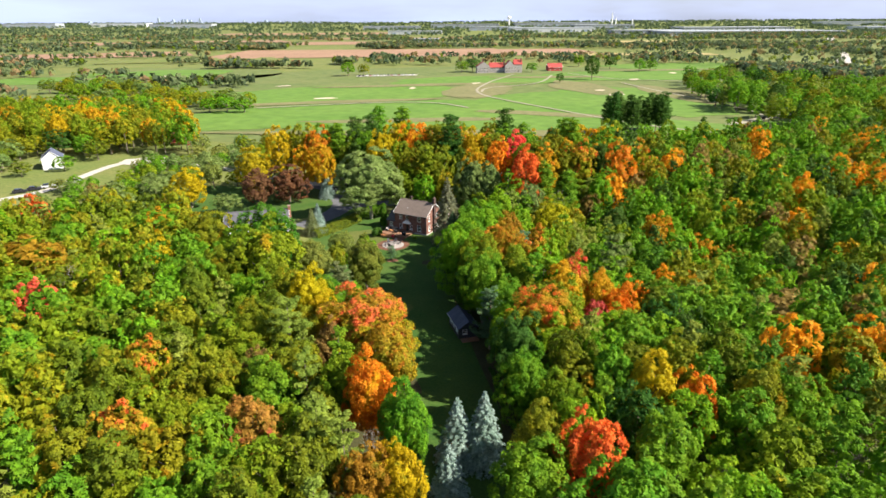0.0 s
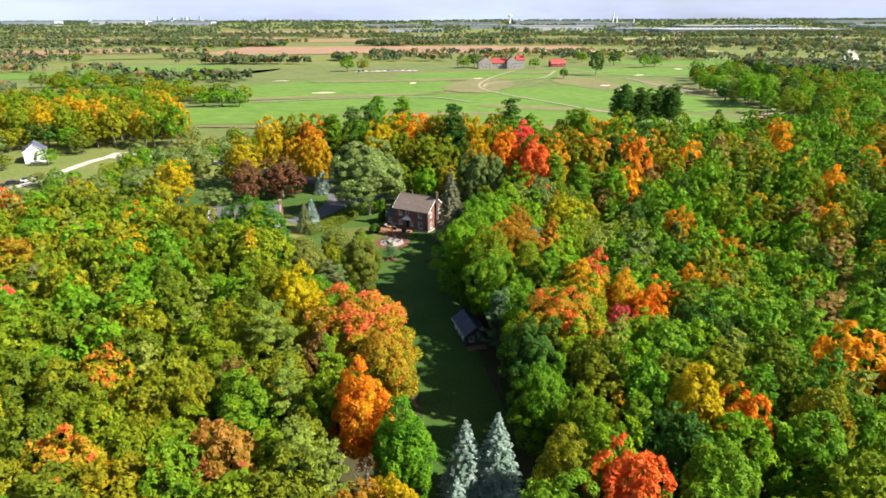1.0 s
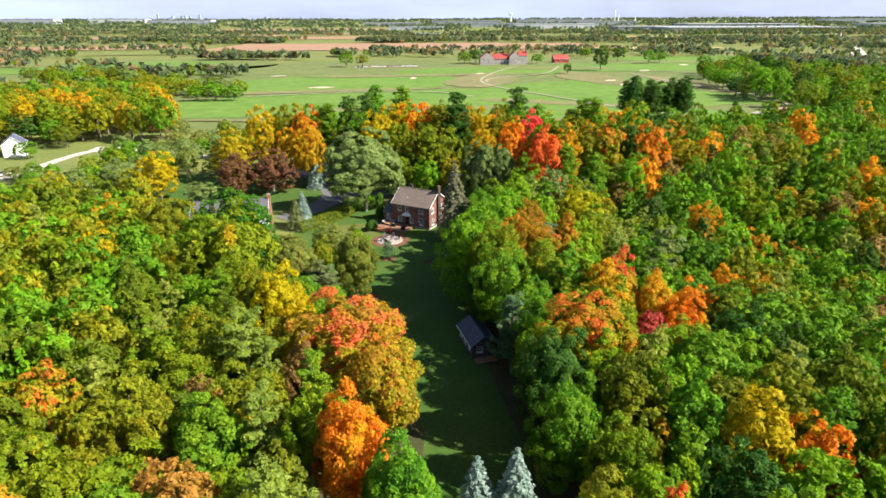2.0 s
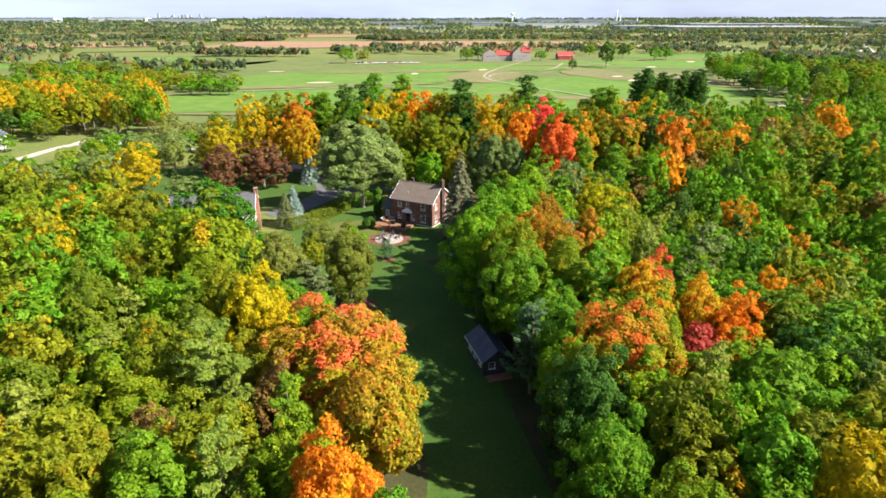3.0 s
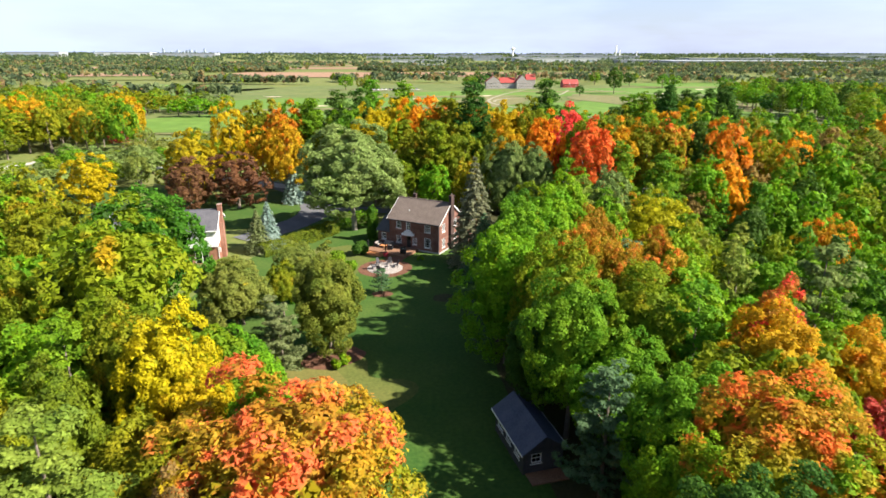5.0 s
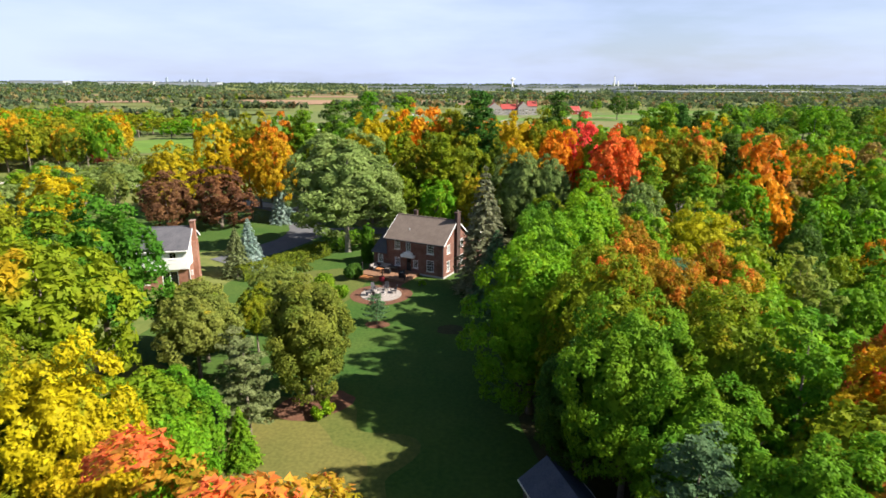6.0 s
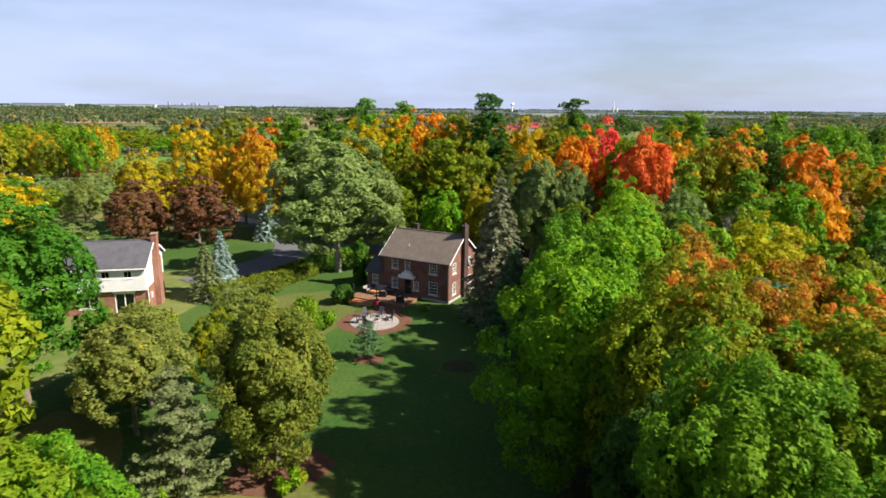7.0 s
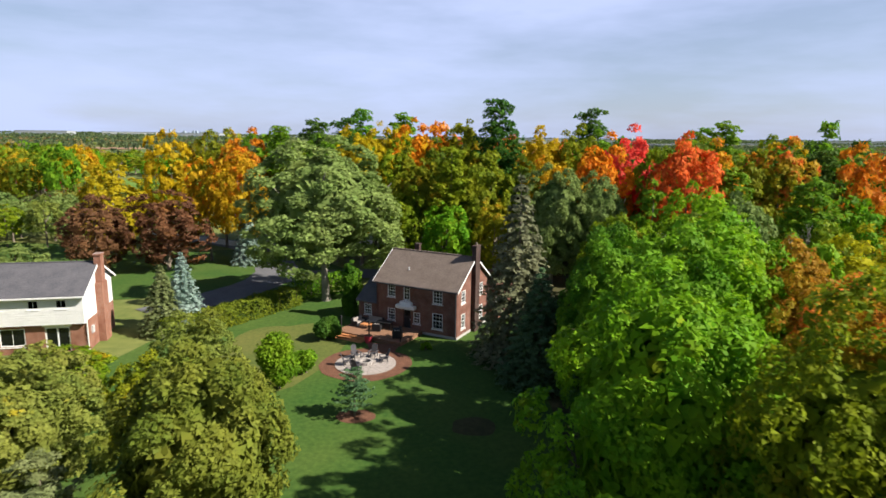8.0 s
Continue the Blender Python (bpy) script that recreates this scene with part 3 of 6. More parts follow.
def pine_crown(seed, n, size, tiers=9, tall=15.0, wide=4.4, foot=0.22, puff=1.0):
    """A white pine: whorls of long arms with gaps between them, each arm a flat plume of needles that turns up at its end."""
    rng = np.random.default_rng(seed)
    C, R = [], []
    for k in range(tiers):
        q = k / (tiers - 1)
        z = tall * (foot + (0.93 - foot) * q)
        reach = wide * (0.34 + 0.74 * (1 - q) ** 0.8 * (0.55 + 0.45 * min(1, 0.45 + 3 * q))) * rng.uniform(0.82, 1.12)
        arms = max(4, int(7.5 - q * 3.5))
        for j in range(arms):
            a = 2 * math.pi * (j + rng.uniform(-0.3, 0.3)) / arms + k * 0.9
            r = reach * rng.uniform(0.62, 1.1)
            lift = rng.uniform(-0.75, 0.75)
            for f in (0.3, 0.52, 0.76, 1.0):
                C.append((math.cos(a) * r * f, math.sin(a) * r * f, z + (0.12 + 0.16 * f) * r * f + lift * (0.4 + 0.6 * f)))
                R.append(rng.uniform(0.45, 0.75) * (0.6 + 0.75 * f * (1.25 - f) / 0.4 * 0.55) * puff)
    C.append((0.05, 0, tall * 0.97)), R.append(0.42 * puff)
    C, R = np.array(C), np.array(R)
    P, N = billows(n, C, R, size, rng, flat=0.5, low=-0.6, jitter=0.6)
    N[:, 2] += 0.9
    return leaf_mesh("crown", P, N, size, rng)


def spruce_crown(seed, n, size):
    """A dense spire about 6 m across and 15 m high, boughs hanging a little."""
    rng = np.random.default_rng(seed)
    tiers, P, N = 20, [], []
    for k in range(tiers):
        f = k / (tiers - 1)
        z, reach = 0.9 + 13.6 * f, 3.05 * (1 - f) ** 0.85 + 0.12
        arms = int(5 + 9 * (1 - f))
        m = max(8, int(n * (reach + 0.3) / (1.9 * tiers)))
        a = 2 * math.pi * (rng.integers(0, arms, m) / arms) + k * 1.7 + rng.normal(0, 0.10, m)
        t = rng.uniform(0.18, 1.0, m) ** 0.7
        r = reach * t * (0.82 + 0.3 * np.sin(a * 3.7 + k) ** 2)
        P.append(np.stack([np.cos(a) * r, np.sin(a) * r, z - 0.3 * r * t + rng.normal(0, 0.09, m)], 1))
        N.append(np.stack([np.cos(a) * 0.7, np.sin(a) * 0.7, np.full(m, 0.75)], 1) + 0.45 * rng.normal(size=(m, 3)))
    return leaf_mesh("crown", np.concatenate(P), np.concatenate(N), size, rng)


def limb(verts, faces, p, q, r0, r1, seg=6):
    d = (Vector(q) - Vector(p)).normalized()
    u = d.orthogonal().normalized()
    v, b = d.cross(u), len(verts)
    for c, r in ((Vector(p), r0), (Vector(q), r1)):
        verts += [tuple(c + (u * math.cos(2 * math.pi * i / seg) + v * math.sin(2 * math.pi * i / seg)) * r) for i in range(seg)]
    faces += [(b + i, b + (i + 1) % seg, b + seg + (i + 1) % seg, b + seg + i) for i in range(seg)]


def trunk_mesh(seed, fork, top, thick, arms, spread, mat):
    """A tapered trunk with a flared foot that parts into limbs."""
    r = random.Random(seed)
    verts, faces = [], []
    limb(verts, faces, (0, 0, -1.0), (0, 0, 0.5), thick * 1.5, thick * 1.05, 8)
    limb(verts, faces, (0, 0, 0.5), (0.05, 0.05, fork), thick * 1.05, thick * 0.8, 8)
    limb(verts, faces, (0.05, 0.05, fork), (0, 0, top), thick * 0.8, thick * 0.12, 6)
    for i in range(arms):
        a, z = 2 * math.pi * i / arms + r.uniform(-0.4, 0.4), fork + (top - fork) * r.uniform(-0.05, 0.55)
        s = spread * r.uniform(0.55, 0.8)
        mid = (math.cos(a) * s * 0.5, math.sin(a) * s * 0.5, z + s * 0.55)
        end = (math.cos(a + 0.2) * s, math.sin(a + 0.2) * s, z + s * 1.2)
        limb(verts, faces, (0, 0, z), mid, thick * 0.5, thick * 0.32)
        limb(verts, faces, mid, end, thick * 0.32, thick * 0.08)
    return mesh_of("trunk", verts, faces, mat, True)


def bare_mesh(seed, mat):
    """A leafless tree 15 m high: limbs that part four times into twigs."""
    r = random.Random(seed)
    verts, faces = [], []

    def grow(p, d, length, thick, depth):
        q = p + d * length
        limb(verts, faces, p, q, thick, thick * 0.62, 6 if depth > 2 else 4)
        if depth == 0:
            return
        for i in range(3 if depth > 1 else 4):
            a = Vector((r.uniform(-1, 1), r.uniform(-1, 1), r.uniform(-0.1, 0.7)))
            grow(p + d * length * r.uniform(0.6, 1.0), (d * 0.85 + a * 0.75).normalized(), length * r.uniform(0.55, 0.8), thick * 0.55, depth - 1)
    grow(Vector((0, 0, -0.6)), Vector((0, 0, 1)), 5.2, 0.26, 5)
    return mesh_of("trunk", verts, faces, mat, True)


# crowns at three degrees of fineness
CROWN = {
    ("maple", 0): [maple_crown(s, 10500, 0.18, 130) for s in (1, 2, 3)],
    ("maple", -1): [maple_crown(s, 21000, 0.125, 150) for s in (51, 52)],
    ("pine", -1): [pine_crown(53, 16000, 0.14)],
    ("spruce", -1): [spruce_crown(54, 12000, 0.15)],
    ("maple", 1): [maple_crown(s, 3400, 0.31, 96) for s in (4, 5, 6, 7)],
    ("maple", 2): [maple_crown(s, 1000, 0.52, 60, big=1.15) for s in (8, 9, 10)],
    ("oval", 0): [maple_crown(s, 21000, 0.13, 120, 1.12, 0.0, -0.96, 7.6, 1.0) for s in (31, 32)],
    ("willow", 0): [maple_crown(11, 26000, 0.135, 170, 1.0, 0.6, -0.78, 8.7, 0.85)],
    ("pine", 0): [pine_crown(s, 9000, 0.19) for s in (12, 13)],
    ("pine", 1): [pine_crown(s, 2700, 0.32) for s in (14, 15, 16)],
    ("pine", 2): [pine_crown(s, 900, 0.54) for s in (17, 18)],
    ("tall_pine", 1): [pine_crown(s, 9000, 0.34, 17, 27.0, 5.6, 0.28, 1.85) for s in (61, 62, 63)],
    ("spruce", 0): [spruce_crown(19, 9000, 0.19)],
    ("spruce", 1): [spruce_crown(s, 4000, 0.28) for s in (20, 21)],
    ("spruce", 2): [spruce_crown(22, 900, 0.5)],
}
for _k in (-1, 1, 2):
    CROWN["willow", _k] = CROWN["willow", 0]
CROWN["oval", -1] = CROWN["oval", 0]
CROWN["oval", 1] = [maple_crown(s, 4200, 0.27, 90, 1.12, 0.0, -0.96, 7.6, 1.0) for s in (33, 34)]
CROWN["oval", 2] = CROWN["oval", 1]
TRUNK = {
    "maple": [trunk_mesh(s, 3.6, 12.0, 0.26, 6, 4.2, BARK) for s in (1, 2)],
    "willow": [trunk_mesh(3, 2.6, 12.0, 0.25, 7, 5.5, PALE_BARK)],
    "pine": [trunk_mesh(4, 5.0, 14.6, 0.24, 5, 1.2, BARK)],
    "spruce": [trunk_mesh(5, 1.0, 14.3, 0.2, 0, 1.0, BARK)],
    "tall_pine": [trunk_mesh(8, 9.0, 26.3, 0.33, 7, 2.2, BARK)],
    "oval": [trunk_mesh(9, 1.2, 12.0, 0.24, 5, 3.2, BARK)],
    "bare": [bare_mesh(s, PALE_BARK) for s in (6, 7)],
}
WORDS = {"maple": ("maple_tree", "broad leafy maple", "tree"), "willow": ("willow_tree", "large spreading willow", "tree"), "oval": ("shade_tree", "full-skirted oval tree", "tree"), "pine": ("pine_tree", "ragged white pine", "pine tree"),
         "spruce": ("spruce_tree", "dense spire-shaped spruce", "spruce"), "bare": ("bare_tree", "leafless tree with pale branches standing", "bare tree")}
HUE = {"green": "fresh green leaves", "dark_green": "dark green leaves", "deep_green": "deep green leaves", "lime": "light green leaves", "yellow_green": "green leaves turning yellow", "olive": "olive green leaves", "gold_green": "gold-green autumn leaves",
       "olive_gold": "olive leaves turning gold", "olive_sage": "thin olive and sage leaves", "sage": "pale sage-green leaves", "willow": "pale green leaves", "hazed_green": "haze-dulled green leaves", "hazed_dark": "dark haze-tinted leaves", "hazed_tan": "haze-dulled tan autumn leaves", "linden": "dull olive leaves", "gold": "golden yellow leaves",
       "yellow": "bright yellow leaves", "orange": "bright orange autumn leaves", "orange_gold": "orange and gold autumn leaves", "orange_green": "green leaves tipped orange",
       "orange_red": "orange-red autumn leaves", "red": "vivid scarlet autumn leaves", "red_orange": "fiery red-orange leaves", "red_top": "golden leaves tipped red",
       "pink_red": "pinkish red leaves", "rust": "rust-brown leaves", "rust_gold": "gold leaves turning rust", "rust_pink": "russet and pink leaves", "russet": "pale russet leaves",
       "copper": "dark copper-purple leaves", "pale_green": "pale green needles", "blue_green": "blue-green needles", "grey_green": "grey-green needles", "grey": "greyish needles", "blue": "silvery blue needles"}
STEM = trunk_mesh(41, 5.0, 11.0, 0.24, 0, 1.0, BARK)
STOOD = []
HALF = {"tall_pine": 6.2, "maple": 4.7, "oval": 4.7, "willow": 5.2, "pine": 4.6, "spruce": 3.3, "bare": 5.0}


WOOD = {}      # the far trees of the wood, by hue: crowns and trunks to be joined


def tree(kind, x, y, h, r, hue, fine=None, where="in the wood", joins=False):
    """One tree of height h and crown radius r; far trees of the wood are gathered, to be joined by hue."""
    r = max(r, {"spruce": 0.11, "maple": 0.235, "oval": 0.2, "willow": 0.3}.get(kind, 0.215) * h)
    if fine is None:
        fine = -1 if -20 < x < 11 and 80 < y < 126 else 0 if -33 < x < 16 and 62 < y < 142 or abs(x) < 12 and y < 160 else 1 if (abs(x) < 45 and y < 218) else 2
    STOOD.append((x, y, r))
    name, words, cat = WORDS[kind]
    shape, high = ("tall_pine", 27.0) if kind == "pine" and h > 18 and fine == 1 else (kind, 15.0)
    k = r / HALF[shape]
    m = Matrix.LocRotScale((x, y, land(x, y)), Euler((0, 0, (x * 12.9 + y * 7.3) % 6.283)), (k, k, h / high))
    pick = int(abs(x * 31 + y * 17))
    t = TRUNK[shape]
    if (fine == 2 and where == "in the wood" or joins) and kind != "bare":
        c = CROWN[shape, fine]
        WOOD.setdefault(hue, []).append((m, c[pick % len(c)], STEM))
        return None
    ob = thing(name, m, words + (" with " + HUE[hue] if kind != "bare" else "") + " " + where, cat, "trees")
    part("trunk", t[pick % len(t)], BARK, ob)
    if kind != "bare":
        c = CROWN[shape, fine]
        crown = part("crown", c[pick % len(c)], None, ob)
        crown.material_slots[0].link = "OBJECT"
        crown.material_slots[0].material = LEAF[hue]
    return ob


def joined(rows, name, mat, which):
    """One mesh of many alike trees' crowns (1) or trunks (2)."""
    V, L, S, base = [], [], [], 0
    corners = 3 if which == 1 else 4
    for row in rows:
        me, m = row[which], np.array(row[0])
        v = np.empty(len(me.vertices) * 3, np.float32)
        me.vertices.foreach_get("co", v)
        v = v.reshape(-1, 3) @ m[:3, :3].T + m[:3, 3]
        q = np.empty(len(me.loops), np.int32)
        me.loops.foreach_get("vertex_index", q)
        V.append(v), L.append(q + base)
        base += len(v)
    V, L = np.concatenate(V), np.concatenate(L)
    me = bpy.data.meshes.new(name)
    me.vertices.add(len(V))
    me.vertices.foreach_set("co", V.astype(np.float32).ravel())
    me.loops.add(len(L))
    me.loops.foreach_set("vertex_index", L)
    me.polygons.add(len(L) // corners)
    me.polygons.foreach_set("loop_start", np.arange(0, len(L), corners, dtype=np.int32))
    me.update(calc_edges=True)
    me.materials.append(mat)
    return me


def join_wood():
    for hue, rows in WOOD.items():
        ob = tagged(new("woodland", joined(rows, "woodland", LEAF[hue], 1)), "crowns of the wider wood with " + HUE[hue], "woods", kind="stuff")
        tagged(new("woodland_trunks", joined(rows, "woodland_trunks", BARK, 2)), "brown trunks of the wider wood", "woods", kind="stuff")


tree("maple", 16.5, 52.4, 16.0, 2.9, "red_orange")
tree("maple", 11.1, 55.9, 15.0, 3.6, "olive_gold")
tree("maple", 26.9, 66.1, 16.0, 3.0, "gold")
tree("maple", 31.7, 64.3, 14.0, 2.0, "orange")
tree("maple", 28.2, 79.3, 15.0, 4.7, "green")
tree("maple", 17.8, 73.8, 15.0, 3.6, "olive")
tree("maple", 34.0, 104.0, 13.5, 3.6, "green")
tree("maple", 81.7, 107.2, 15.0, 3.3, "orange")
tree("maple", 61.0, 95.5, 14.0, 6.5, "russet")
tree("pine", 50.8, 87.7, 15.0, 3.3, "pale_green")
tree("pine", 38.9, 89.9, 16.0, 5.2, "green")
tree("maple", -72.6, 93.5, 13.0, 3.8, "red")
tree("maple", -108.9, 146.9, 13.0, 4.1, "red_orange")
tree("bare", -71.5, 105.3, 13.0, 4.7, "grey")
tree("maple", -85.6, 111.7, 14.0, 6.4, "rust")
tree("maple", -42.1, 71.1, 14.0, 2.0, "orange_green")
tree("bare", -41.5, 69.6, 9.0, 1.8, "grey")
tree("maple", -37.2, 54.8, 15.0, 3.6, "orange_green")
tree("maple", -33.5, 58.7, 14.0, 3.1, "yellow_green")
tree("maple", -22.8, 57.8, 14.0, 4.1, "rust_pink")
tree("pine", -14.7, 56.4, 15.0, 3.7, "pale_green")
tree("pine", -18.4, 66.6, 15.0, 3.4, "pale_green")
tree("maple", -9.7, 64.3, 16.0, 2.9, "orange")
tree("maple", -4.9, 59.4, 15.0, 3.4, "green")
tree("maple", -8.4, 74.0, 16.0, 4.5, "rust_gold")
tree("maple", -8.2, 50.7, 13.0, 2.5, "rust")
tree("maple", -4.9, 51.2, 13.0, 2.2, "gold")
tree("spruce", 1.6, 63.4, 10.5, 3.3, "blue")
tree("spruce", 5.1, 63.4, 11.5, 3.5, "blue")
tree("spruce", 0.6, 56.2, 9.0, 3.0, "blue")
tree("bare", 31.5, 54.6, 10.0, 2.0, "grey")
tree("bare", 49.5, 59.8, 10.0, 2.1, "grey")
tree("bare", -46.6, 57.2, 10.0, 1.7, "grey")
tree("bare", -8.9, 57.8, 13.0, 1.4, "white")
tree("maple", -62.0, 73.8, 14.0, 4.5, "green")
tree("maple", -58.7, 82.3, 14.0, 4.1, "yellow_green")
tree("maple", -54.3, 86.2, 14.0, 4.2, "green")
tree("maple", -53.5, 70.9, 14.0, 4.0, "olive")
tree("maple", -29.6, 67.1, 14.0, 3.0, "olive_gold")
tree("maple", -35.4, 67.9, 13.0, 3.1, "olive_gold")
tree("maple", -27.4, 74.2, 11.0, 2.1, "russet")
tree("maple", 17.4, 68.6, 13.0, 3.8, "olive_gold")
tree("maple", 14.9, 64.8, 13.0, 2.9, "yellow_green")
tree("pine", 48.1, 71.0, 13.0, 3.5, "pale_green")
tree("maple", 42.9, 77.3, 13.0, 5.1, "green")
tree("maple", 47.9, 64.9, 11.0, 3.3, "yellow_green")
tree("maple", -29.6, 120.0, 9.4, 3.7, "olive_sage")
tree("maple", -35.5, 107.8, 19.0, 6.4, "yellow_green")
tree("maple", -23.2, 103.0, 9.5, 3.0, "green")
tree("maple", -15.1, 86.8, 15.0, 2.9, "lime")
tree("maple", -17.5, 79.8, 13.0, 1.4, "russet")
tree("pine", -21.3, 77.2, 12.0, 2.1, "pale_green")
tree("maple", -63.6, 215.1, 9.0, 4.2, "sage")
tree("spruce", -41.1, 189.3, 10.0, 3.1, "blue")
tree("maple", 11.0, 147.7, 13.0, 3.7, "lime")
tree("bare", 36.0, 147.3, 10.0, 4.3, "grey")
tree("maple", 33.4, 98.2, 14.0, 2.8, "orange")
tree("maple", 25.0, 90.1, 12.0, 1.7, "pink_red")
tree("pine", 92.4, 188.5, 16.0, 4.9, "green")
tree("maple", -190.5, 303.3, 15.0, 7.4, "orange_gold")
tree("maple", -168.2, 303.9, 15.0, 7.4, "gold")
tree("maple", -123.6, 268.3, 8.0, 4.3, "pink_red")
tree("maple", -94.1, 181.7, 10.0, 5.6, "sage")
tree("maple", -90.8, 201.1, 8.0, 3.5, "yellow_green")
tree("maple", -89.7, 214.5, 9.0, 4.6, "sage")
tree("maple", -67.9, 172.6, 6.0, 4.0, "sage")
tree("pine", -23.5, 114.2, 8.0, 2.4, "grey_green")
tree("maple", -32.7, 126.2, 8.2, 3.6, "olive_sage")
tree("maple", -26.2, 105.6, 8.0, 3.2, "green")
tree("spruce", -20.8, 106.7, 5.0, 1.7, "green")
tree("maple", 24.0, 152.3, 12.0, 4.2, "rust_gold")
tree("pine", 15.9, 119.4, 13.0, 4.2, "blue_green")
tree("maple", 39.0, 173.7, 12.0, 6.2, "yellow_green")
tree("maple", 19.4, 164.4, 13.0, 5.2, "lime")
tree("pine", -0.1, 190.0, 27.5, 3.1, "dark_green")
tree("pine", 18.1, 207.0, 27.2, 4.7, "dark_green")
tree("pine", 40.1, 200.0, 25.1, 3.9, "green")
tree("pine", 38.2, 206.0, 24.0, 2.6, "green")
tree("pine", 48.8, 185.0, 24.7, 3.8, "green")
tree("pine", -26.3, 215.0, 26.9, 2.5, "green")
tree("pine", -17.7, 217.0, 26.5, 3.4, "green")
tree("pine", -32.9, 205.0, 24.8, 4.2, "dark_green")
tree("pine", -28.2, 208.0, 25.0, 3.2, "dark_green")
tree("pine", -38.3, 200.0, 23.1, 2.5, "green")
tree("maple", -44.9, 200.0, 21.1, 4.0, "orange_red")
tree("maple", -48.1, 191.0, 17.1, 2.5, "orange_gold")
tree("maple", -42.3, 189.0, 19.1, 2.6, "orange_gold")
tree("maple", -22.3, 190.0, 22.2, 2.7, "gold")
tree("maple", -18.2, 200.0, 23.5, 3.5, "gold")
tree("maple", -12.0, 195.0, 24.2, 3.3, "orange")
tree("maple", -12.6, 183.0, 18.5, 2.3, "olive_gold")
tree("maple", -6.3, 195.0, 23.9, 2.4, "olive_gold")
tree("pine", -7.5, 178.0, 20.2, 3.2, "yellow_green")
tree("maple", -3.5, 180.0, 19.7, 2.4, "olive_gold")
tree("maple", 7.2, 190.0, 22.5, 2.7, "gold")
tree("maple", 13.0, 190.0, 22.9, 2.7, "olive_gold")
tree("maple", 19.8, 187.0, 22.0, 5.4, "red")
tree("maple", 21.3, 166.0, 21.9, 3.4, "red_orange")
tree("maple", 14.4, 182.0, 20.8, 1.9, "orange")
tree("maple", 38.7, 178.0, 22.2, 3.9, "orange_green")
tree("maple", 50.8, 178.0, 21.8, 2.7, "orange_red")
tree("pine", 26.2, 165.0, 19.2, 2.7, "green")
tree("maple", 34.3, 178.0, 20.3, 3.2, "olive_gold")
tree("pine", 31.8, 158.0, 20.2, 2.4, "green")
tree("spruce", -0.8, 147.6, 18.0, 4.9, "grey", 0, "beside the brick house")
tree("willow", 5.6, 168.0, 17.9, 3.2, "sage")
tree("willow", 10.9, 168.0, 17.0, 3.2, "sage")
tree("pine", 16.0, 162.0, 16.5, 1.9, "green")
tree("maple", 12.0, 140.0, 17.0, 2.4, "lime")
tree("maple", 20.8, 150.0, 16.5, 2.7, "sage")
tree("maple", 27.0, 146.0, 16.3, 3.8, "yellow_green")
tree("bare", 28.2, 154.0, 18.3, 1.4, "grey")
tree("bare", 15.8, 158.0, 18.3, 1.2, "grey")
tree("maple", 12.2, 123.0, 13.5, 2.1, "rust_gold")
tree("willow", -23.5, 167.5, 21.0, 11.0, "willow", 0, "beside the brick house")
tree("maple", -8.0, 171.5, 12.5, 3.6, "lime", 1, "behind the brick house")
tree("maple", -14.0, 178.0, 13.5, 4.0, "yellow_green", 1, "behind the brick house")
tree("maple", -1.5, 174.0, 12.5, 3.6, "gold_green", 1, "behind the brick house")
tree("maple", -40.2, 123.2, 17.4, 6.2, "deep_green", 0)
tree("oval", -81.4, 178.0, 13.2, 5.6, "gold", 1, "in the meadow")
tree("oval", -66.0, 194.0, 16.4, 6.2, "yellow", 1, "beside the lawn")
tree("oval", -52.0, 184.0, 12.6, 6.4, "copper", 1, "beside the driveway")
tree("oval", -61.0, 180.0, 12.2, 5.6, "copper", 1, "beside the driveway")
tree("spruce", -36.5, 155.3, 8.6, 2.8, "blue", 1, "beside the driveway")
tree("spruce", -37.8, 153.2, 7.6, 2.8, "grey_green", 1, "beside the driveway")
tree("pine", 7.4, 92.8, 12.0, 3.6, "blue_green", 0, "beside the shed")
tree("maple", 15.2, 85.0, 15.8, 5.6, "orange_green", -1)
tree("maple", -12.6, 82.4, 16.6, 7.3, "red_top", -1)
tree("maple", 63.2, 141.0, 13.0, 4.5, "orange_gold", 1)
tree("maple", 70.0, 136.0, 12.0, 4.0, "rust", 1)
tree("oval", -17.8, 116.4, 13.3, 4.5, "linden", 0, "in a mulched bed")
tree("maple", 8.4, 126.4, 17.4, 4.8, "lime", 0)
tree("maple", 12.4, 114.0, 15.6, 3.8, "rust_gold", -1)
tree("maple", 17.0, 112.0, 14.5, 3.6, "orange_green", 0)
tree("maple", 12.6, 106.5, 13.5, 3.4, "olive_gold", -1)
tree("maple", 19.5, 121.5, 14.5, 3.6, "rust_gold", 0)
tree("maple", 13.2, 126.5, 15.0, 3.2, "rust", 0)
tree("maple", 9.6, 116.6, 14.8, 3.4, "orange_green", 0)
tree("oval", 2.0, 114.8, 17.6, 5.4, "lime", 0, "beside the lawn")
tree("maple", 6.0, 109.4, 16.2, 4.3, "yellow_green", -1)
tree("maple", 6.4, 101.4, 16.0, 4.3, "green", -1)
tree("maple", 4.4, 121.5, 16.0, 4.2, "green", 0)
tree("oval", 4.4, 132.5, 15.5, 4.2, "green", 0, "beside the lawn")
tree("oval", 4.0, 105.3, 12.0, 3.6, "dark_green", 0, "beside the lawn")
tree("oval", 3.6, 123.0, 10.0, 3.6, "dark_green", 0, "beside the lawn")
tree("oval", 5.6, 139.0, 15.0, 4.2, "deep_green", 0, "beside the lawn")
